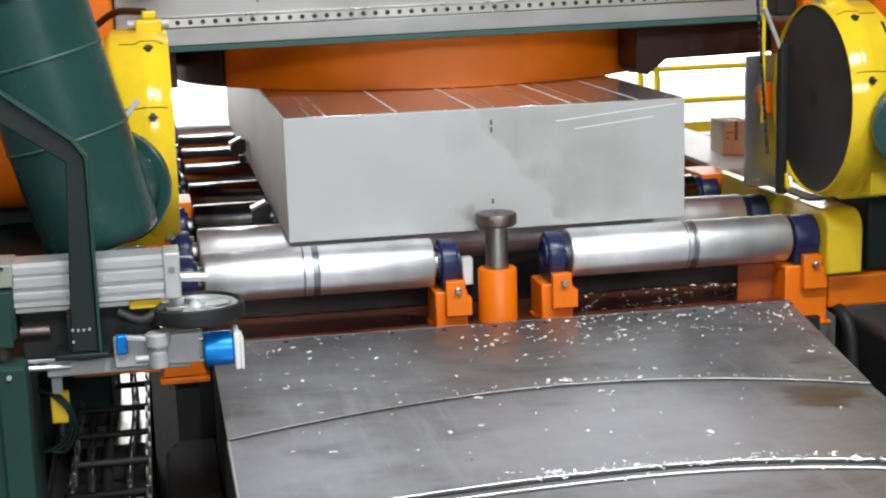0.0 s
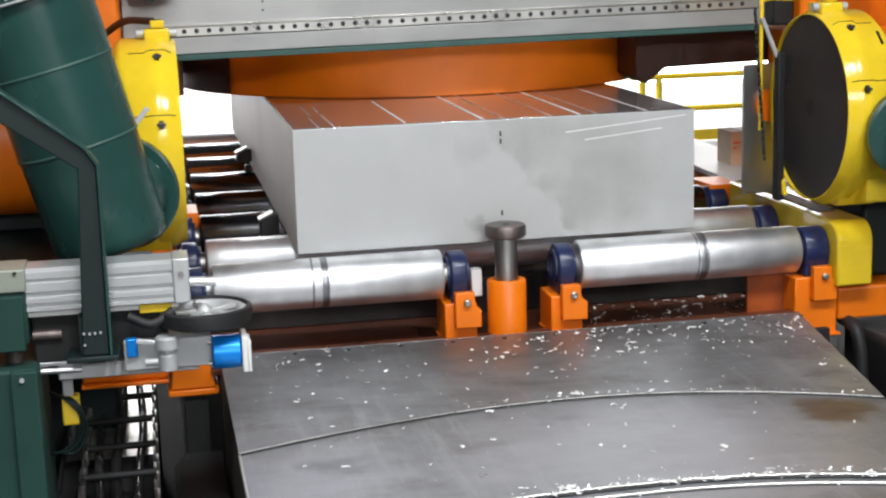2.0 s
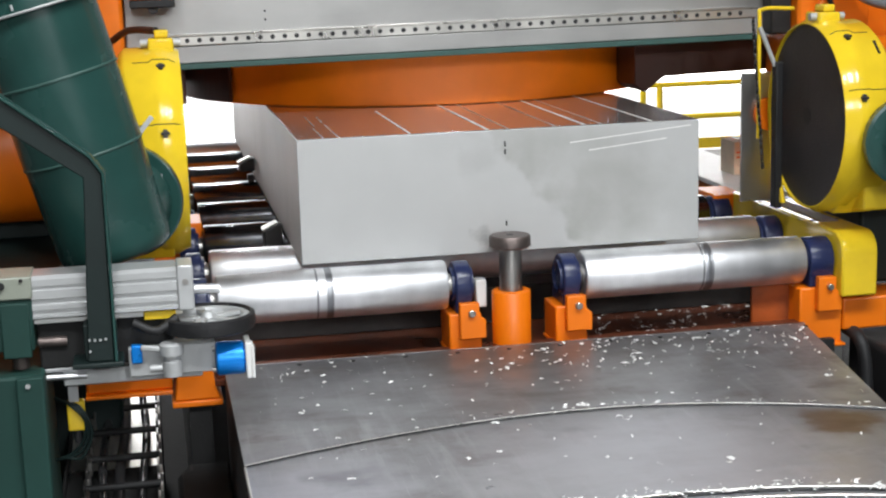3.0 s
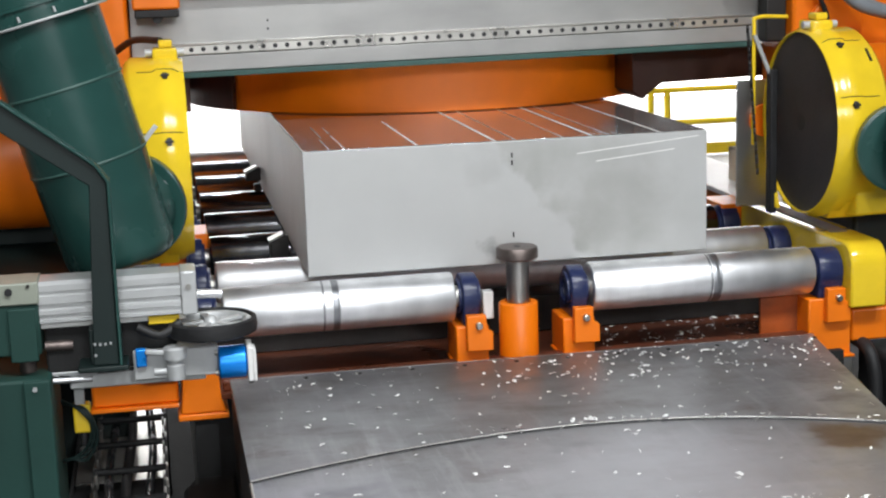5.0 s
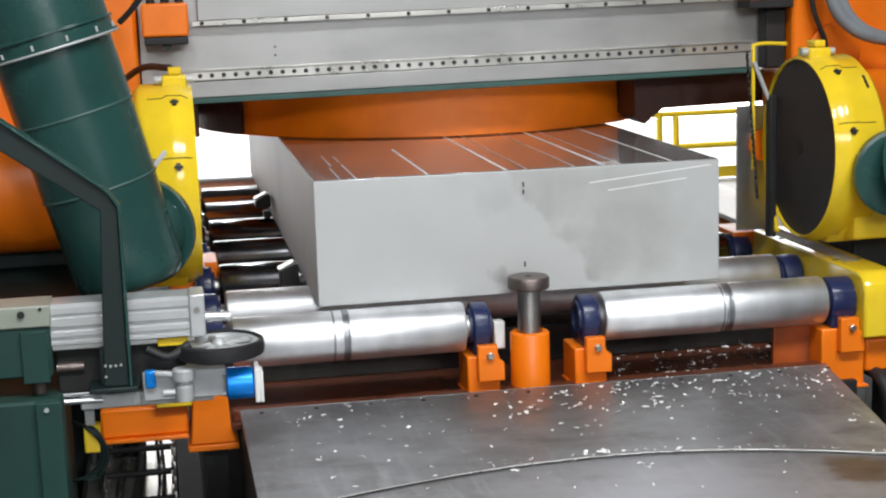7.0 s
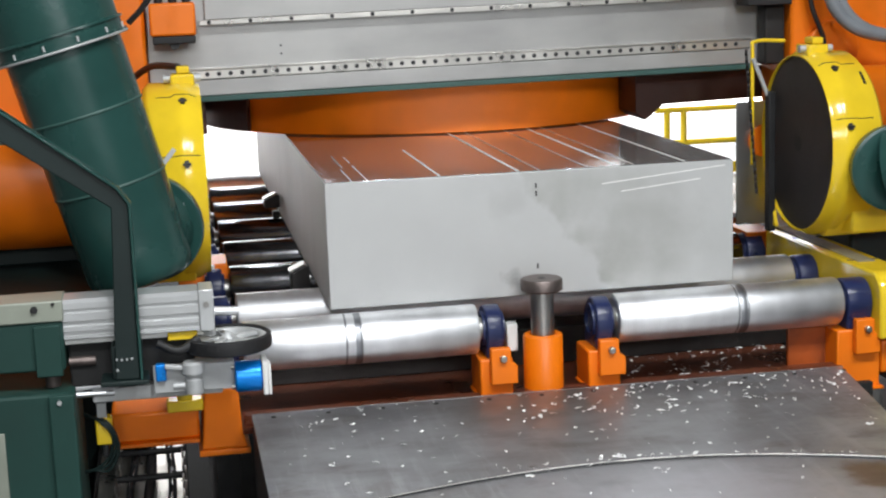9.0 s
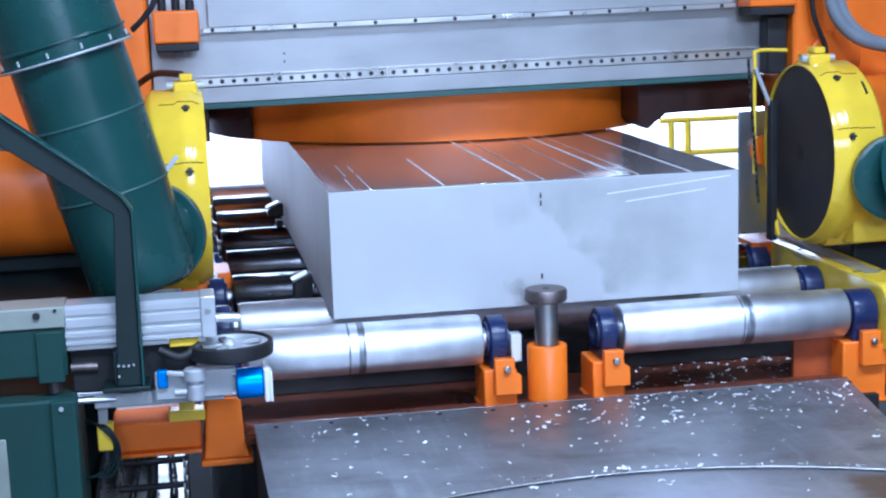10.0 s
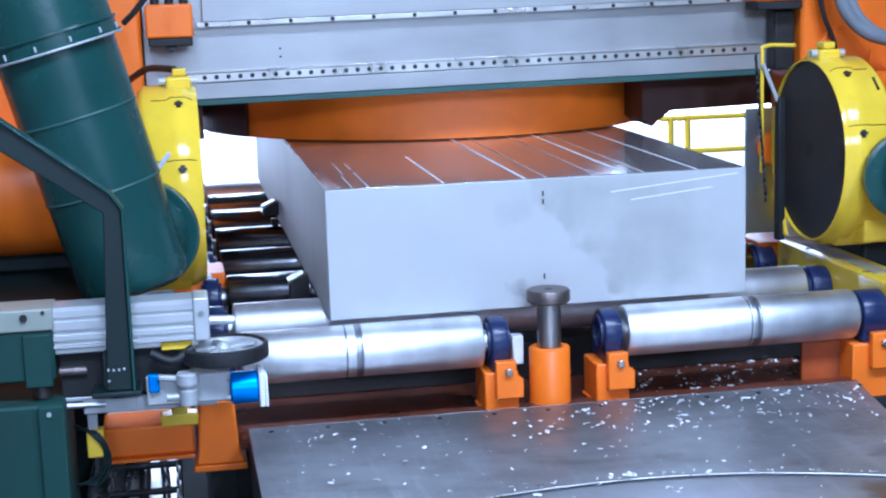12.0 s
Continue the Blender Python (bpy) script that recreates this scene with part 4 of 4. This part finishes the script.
def build_duct():
    y = -0.9
    t = thing("suction_duct", (-0.85, y, 0.2), "dark green chip suction duct with clamp ring", "duct")
    MOVING.append(t)
    def axis(z):
        return (-1.052 + 0.262 * (1.245 - z), y, z)

    def pipe_piece(name, z0, z1, r, mat=GREEN):
        d = (Vector(axis(z1)) - Vector(axis(z0))).length
        return part(name, lathe(axis(z0), axis(z1), [(0, r), (d, r)], 56), mat, t)
    pipe_piece("upper_pipe", 1.75, 1.245, 0.256)
    ring = part("clamp_ring", lathe(axis(1.285), axis(1.21), [(0, 0.257), (0.002, 0.268), (0.012, 0.27), (0.012, 0.26), (0.057, 0.26), (0.057, 0.274), (0.068, 0.274), (0.072, 0.258)], 56), GREEN, t)
    d = (Vector(axis(0.5)) - Vector(axis(1.5))).normalized()
    s1 = Vector((1, 0, 0))
    s1 = (s1 - d * s1.dot(d)).normalized()
    s2 = d.cross(s1)
    for k in range(12):
        u = s1 * math.cos(k * 0.5236 + 0.2) + s2 * math.sin(k * 0.5236 + 0.2)
        p = Vector(axis(1.228)) + u * 0.266
        part("clamp_bolt", rod(p - d * 0.024, p + d * 0.016, 0.0055, n=8), GREY_CAST, ring, "small galvanised bolt")
    part("clamp_wire", lathe(axis(1.222), axis(1.208), [(0, 0.273), (0.004, 0.277), (0.008, 0.277), (0.012, 0.273)], 56), GREY_CAST, ring, "thin galvanised ring")
    pipe_piece("lower_pipe", 1.225, 0.955, 0.24)
    part("seam_ring", lathe(axis(0.957), axis(0.945), [(0, 0.24), (0.004, 0.243), (0.008, 0.243), (0.012, 0.24)], 56), GREEN_LIP, t)
    pipe_piece("middle_pipe", 0.95, 0.655, 0.237)
    part("seam_ring", lathe(axis(0.657), axis(0.645), [(0, 0.237), (0.004, 0.240), (0.008, 0.240), (0.012, 0.236)], 56), GREEN_LIP, t)
    part("end_pipe", lathe(axis(0.65), axis(0.23), [(0, 0.234), (0.37, 0.226), (0.41, 0.216), (0.43, 0.19), (0.434, 0.12)], 56), GREEN, t)
    f = part("flange", lathe((-0.755, y + 0.135, 0.425), (-0.745, y + 0.18, 0.427), [(0, 0.228), (0.003, 0.234), (0.04, 0.234), (0.043, 0.228)], 56), GREEN, t)
    part("throat", lathe((-0.78, y + 0.02, 0.42), (-0.735, y + 0.14, 0.43), [(0, 0.17), (0.13, 0.18)], 40), GREEN, f)
    for k in range(8):
        a = k * 0.785 + 0.2
        part("bolt", rod((-0.755 + 0.208 * math.cos(a), y + 0.136, 0.425 + 0.208 * math.sin(a)), (-0.755 + 0.208 * math.cos(a), y + 0.122, 0.425 + 0.208 * math.sin(a)), 0.009, n=6), GREY_CAST, f)
    part("handle", box(-0.055, 0.055, -0.01, 0.01, -0.014, 0.014, 0.004, matrix=Matrix.Translation((-0.60, y + 0.105, 0.52)) @ Matrix.Rotation(radians(35), 4, "Y")), GREY_CAST, f, "pale handle bar")
    part("cable", pipe([(-0.62, y + 0.28, 1.75), (-0.67, y + 0.28, 1.45), (-0.72, y + 0.30, 1.36), (-0.78, y + 0.34, 1.30)], 0.013, 8), BLACK, t)
    part("lever", box(-0.05, 0.05, -0.008, 0.008, -0.01, 0.01, 0.003, matrix=Matrix.Translation((-0.655, y + 0.05, 0.735)) @ Matrix.Rotation(radians(-50), 4, "Y")), GREY_CAST, t, "short steel lever")


def build_measuring():
    y = -1.43
    t = thing("duct_support", (-0.87, -1.35, -0.08), "dark green bent flat-bar support arm before the duct", "support arm")
    MOVING.append(t)
    out = [(-1.5, 1.215), (-0.85, 0.715), (-0.812, 0.655), (-0.812, -0.02), (-0.905, -0.02), (-0.875, 0.645), (-1.5, 1.09)]
    part("arm", prism(out, "y", -1.58, -1.555, 0.004), GREEN_DARK, t)
    part("edge_flange", prism([(-1.5, 1.226), (-0.846, 0.726), (-0.80, 0.66), (-0.80, -0.02), (-0.810, -0.02), (-0.810, 0.656), (-0.85, 0.716), (-1.5, 1.216)], "y", -1.60, -1.52, 0.002), GREEN, t)
    part("foot", box(-0.96, -0.78, -1.60, -1.42, -0.04, -0.022, 0.004), GREEN_DARK, t)
    part("foot_box", box(-0.915, -0.80, -1.56, -1.44, -0.02, 0.11, 0.004), GREEN_DARK, t)
    for x, z in ((-0.895, 0.062), (-0.876, 0.060), (-0.857, 0.060), (-0.838, 0.062), (-0.895, 0.02)):
        part("bolt", rod((x, -1.581, z), (x, -1.588, z), 0.005, n=6), GREY_CAST, t)

    part("union", lathe((-1.20, -1.50, 0.93), (-1.30, -1.50, 0.95), [(0, 0.03), (0.03, 0.045), (0.07, 0.045), (0.075, 0.03), (0.10, 0.03)], 16), GREY_CAST, t, "galvanised pipe union")

    t = thing("slide_actuator", (-0.8, y, 0.1), "pale anodised aluminium slide actuator with a piston rod", "actuator")
    MOVING.append(t)
    prof = [(y - 0.07, 0.135), (y + 0.08, 0.135), (y + 0.08, 0.288), (y - 0.055, 0.288), (y - 0.07, 0.275), (y - 0.07, 0.252), (y - 0.062, 0.248), (y - 0.062, 0.238), (y - 0.07, 0.234),
            (y - 0.07, 0.205), (y - 0.058, 0.20), (y - 0.058, 0.185), (y - 0.07, 0.18), (y - 0.07, 0.165), (y - 0.058, 0.16), (y - 0.058, 0.148), (y - 0.07, 0.144)]
    part("profile", prism(prof, "x", -1.10, -0.575), PROFILE, t)
    part("end_cap", box(-0.574, -0.515, y - 0.075, y + 0.083, 0.128, 0.294, 0.006), PROFILE, t)
    part("piston_rod", rod((-0.514, y, 0.19), (-0.42, y, 0.185), 0.018, n=16), CHROME, t)
    part("lower_plate", box(-1.10, -0.56, y - 0.03, y + 0.06, 0.105, 0.125, 0.003), WHITE, t)
    part("lower_body", box(-1.08, -0.60, y - 0.02, y + 0.10, -0.07, 0.104, 0.008), MATT_BLACK, t)
    part("cable_guide", pipe([(-0.74, y - 0.06, 0.09), (-0.66, y - 0.08, 0.06), (-0.58, y - 0.06, 0.10)], 0.018, 8), BLACK, t)
    part("sensor_clip", box(-0.70, -0.585, y - 0.05, y + 0.0, 0.095, 0.125, 0.004), YELLOW, t)
    part("sensor_clip", box(-0.615, -0.58, y - 0.05, y + 0.0, 0.045, 0.095, 0.004), YELLOW, t)
    part("guide_tube", rod((-1.08, y - 0.02, 0.035), (-0.98, y - 0.02, 0.034), 0.02, n=14), POST_CAP, t)
    part("shaft", rod((-1.08, y, -0.075), (-0.90, y, -0.078), 0.012, n=12), CHROME, t)
    part("shaft", rod((-1.08, y, -0.105), (-0.92, y, -0.108), 0.012, n=12), CHROME, t)
    part("cover", box(-1.45, -1.085, y - 0.09, y + 0.10, 0.212, 0.294, 0.006), CREAM, t, "cream cover plate with a dark bolt")
    for bx in (-1.12, -1.35):
        part("cover_screw", rod((bx, y - 0.091, 0.282), (bx, y - 0.096, 0.282), 0.007, n=8), DARK_STEEL, t)
    part("end_screw", rod((-0.545, y - 0.076, 0.235), (-0.545, y - 0.081, 0.235), 0.012, n=10), STEEL, t)
    part("cover_bolt", rod((-1.19, y - 0.091, 0.265), (-1.19, y - 0.10, 0.265), 0.014, n=10), BLACK, t)
    part("mount", box(-1.45, -1.09, y - 0.08, y + 0.10, 0.02, 0.21, 0.008), GREEN_CAB, t)
    part("mount", box(-1.20, -1.10, y - 0.10, y - 0.082, 0.0, 0.20, 0.005), GREEN_CAB, t)
    part("pivot", rod((-1.15, y, -0.06), (-1.15, y, 0.018), 0.03, n=16), POST_CAP, t)

    t = thing("green_cabinet", (-1.3, y, -0.6), "dark green painted machine cabinet with a pale panel", "cabinet")
    MOVING.append(t)
    part("body", box(-1.9, -1.065, y - 0.12, y + 0.35, -1.10, -0.062, 0.012), GREEN_CAB, t)
    part("side_rib", box(-1.16, -1.066, y - 0.15, y - 0.122, -1.10, -0.062, 0.006), GREEN_CAB, t)
    part("panel", box(-1.60, -1.335, y - 0.128, y - 0.121, -0.55, -0.20, 0.004), CREAM, t)
    part("bolt", rod((-1.12, y - 0.151, -0.09), (-1.12, y - 0.16, -0.09), 0.009, n=8), GREY_CAST, t)
    part("leg", box(-1.14, -1.07, y - 0.10, y + 0.3, FZ + 0.0, -1.10, 0.004), GREEN_DARK, t)
    part("leg", box(-1.9, -1.83, y - 0.10, y + 0.3, FZ + 0.0, -1.10, 0.004), GREEN_DARK, t)

    t = thing("measuring_wheel", (-0.5, y, -0.1), "grey spoked measuring wheel with black tyre and blue encoder", "wheel unit")
    MOVING.append(t)
    c = (-0.467, y, 0.068)
    rim = part("rim", lathe((c[0], c[1], c[2] - 0.02), (c[0], c[1], c[2] + 0.02), [(0, 0.128), (0, 0.154), (0.036, 0.154), (0.04, 0.148), (0.04, 0.132), (0.036, 0.128)], 48, closed=True), GREY_CAST, t)
    part("tyre", lathe((c[0], c[1], c[2] - 0.032), (c[0], c[1], c[2] + 0.032), [(0.004, 0.154), (0, 0.16), (0.006, 0.171), (0.03, 0.175), (0.056, 0.171), (0.062, 0.16), (0.058, 0.154)], 56, closed=True), BLACK, t)
    for k in range(5):
        a = k * 1.2566 + 0.5
        p = (c[0] + 0.03 * math.cos(a), c[1] + 0.03 * math.sin(a), c[2] + 0.008)
        q = (c[0] + 0.132 * math.cos(a), c[1] + 0.132 * math.sin(a), c[2] + 0.008)
        m = Matrix.Translation(p) @ Matrix.Rotation(a, 4, "Z")
        part("spoke", box(0, 0.10, -0.016, 0.016, -0.008, 0.008, 0.004, matrix=m), GREY_CAST, rim)
    part("web_plate", rod((c[0], c[1], c[2] - 0.014), (c[0], c[1], c[2] - 0.006), 0.129, n=40), GREY_CAST, rim)
    part("hub", lathe((c[0], c[1], c[2] - 0.05), (c[0], c[1], c[2] + 0.03), [(0, 0.03), (0.05, 0.055), (0.058, 0.055), (0.062, 0.03), (0.08, 0.018), (0.086, 0.008)], 24), GREY_CAST, t)
    part("bracket_plate", box(-0.765, -0.45, y - 0.055, y - 0.035, -0.115, -0.005, 0.005), GREY_CAST, t)
    part("bracket_top", box(-0.765, -0.45, y - 0.034, y + 0.06, -0.02, -0.005, 0.004), GREY_CAST, t)
    part("mount_plate", box(-1.005, -0.50, y + 0.0, y + 0.1, -0.145, -0.085, 0.006), GREY_CAST, t)
    part("swivel", lathe((-0.61, y - 0.085, -0.11), (-0.61, y - 0.085, 0.02), [(0, 0.034), (0.055, 0.034), (0.06, 0.028), (0.075, 0.028), (0.08, 0.044), (0.118, 0.044), (0.125, 0.036)], 28), GREY_CAST, t)
    part("lever_arm", box(-0.09, 0.0, -0.012, 0.012, -0.01, 0.01, 0.005, matrix=Matrix.Translation((-0.63, y - 0.085, -0.01)) @ Matrix.Rotation(radians(8), 4, "Y")), GREY_CAST, t)
    part("knob", rod((-0.69, y - 0.10, -0.075), (-0.645, y - 0.10, -0.075), 0.014, n=12), GREY_CAST, t)
    part("clip", box(-0.755, -0.715, y - 0.075, y - 0.04, -0.06, 0.008, 0.005), BLUE_BRIGHT, t, "bright blue clip")
    enc = part("encoder", lathe((-0.45, y - 0.05, -0.07), (-0.345, y - 0.05, -0.07), [(0, 0.055), (0.006, 0.062), (0.099, 0.062), (0.105, 0.055)], 32), BLUE_BRIGHT, t, "bright blue encoder body")
    part("encoder_flange", box(-0.344, -0.322, y - 0.118, y + 0.018, -0.137, -0.003, 0.006), WHITE, enc)
    part("encoder_cap", box(-0.321, -0.310, y - 0.10, y + 0.0, -0.142, -0.022, 0.004), WHITE, enc)
    for dz in (-0.04, 0.04):
        part("screw", rod((-0.464, y - 0.05, -0.07 + dz), (-0.451, y - 0.05, -0.07 + dz), 0.012, n=8), STEEL, enc)


def build_far_things():
    build_railing(5.95, 9.5, 13.4, FZ, 0.97, (6.12, 6.36, 8.1, 9.4))
    t = thing("cardboard_box", (2.88, 1.9, 0.0), "brown cardboard carton standing on the side beam", "box")
    part("carton", box(2.80, 2.96, 1.80, 2.02, 0.0025, 0.205, 0.004), CARD, t)
    part("tape", box(2.87, 2.89, 1.796, 2.024, 0.09, 0.2075), CREAM, t)
    for k in range(2):
        part("print_bar", box(2.815, 2.86 - 0.02 * k, 1.797, 1.7995, 0.135 - 0.03 * k, 0.145 - 0.03 * k), ORANGE, t)


build_hall()
build_slab()
build_rollers()
build_stops()
build_table_frame()
build_apron()
build_cable_chain()
build_gantry()
build_head(1)
build_head(-1)
build_duct()
build_measuring()
build_far_things()


# ---------------------------------------------------------------- what moves
def motions():
    for t in MOVING:
        base = BASE[t.name]
        walk(t, [(s, Matrix.Translation(base + WAY * d)) for s, d in TRAVEL])


motions()
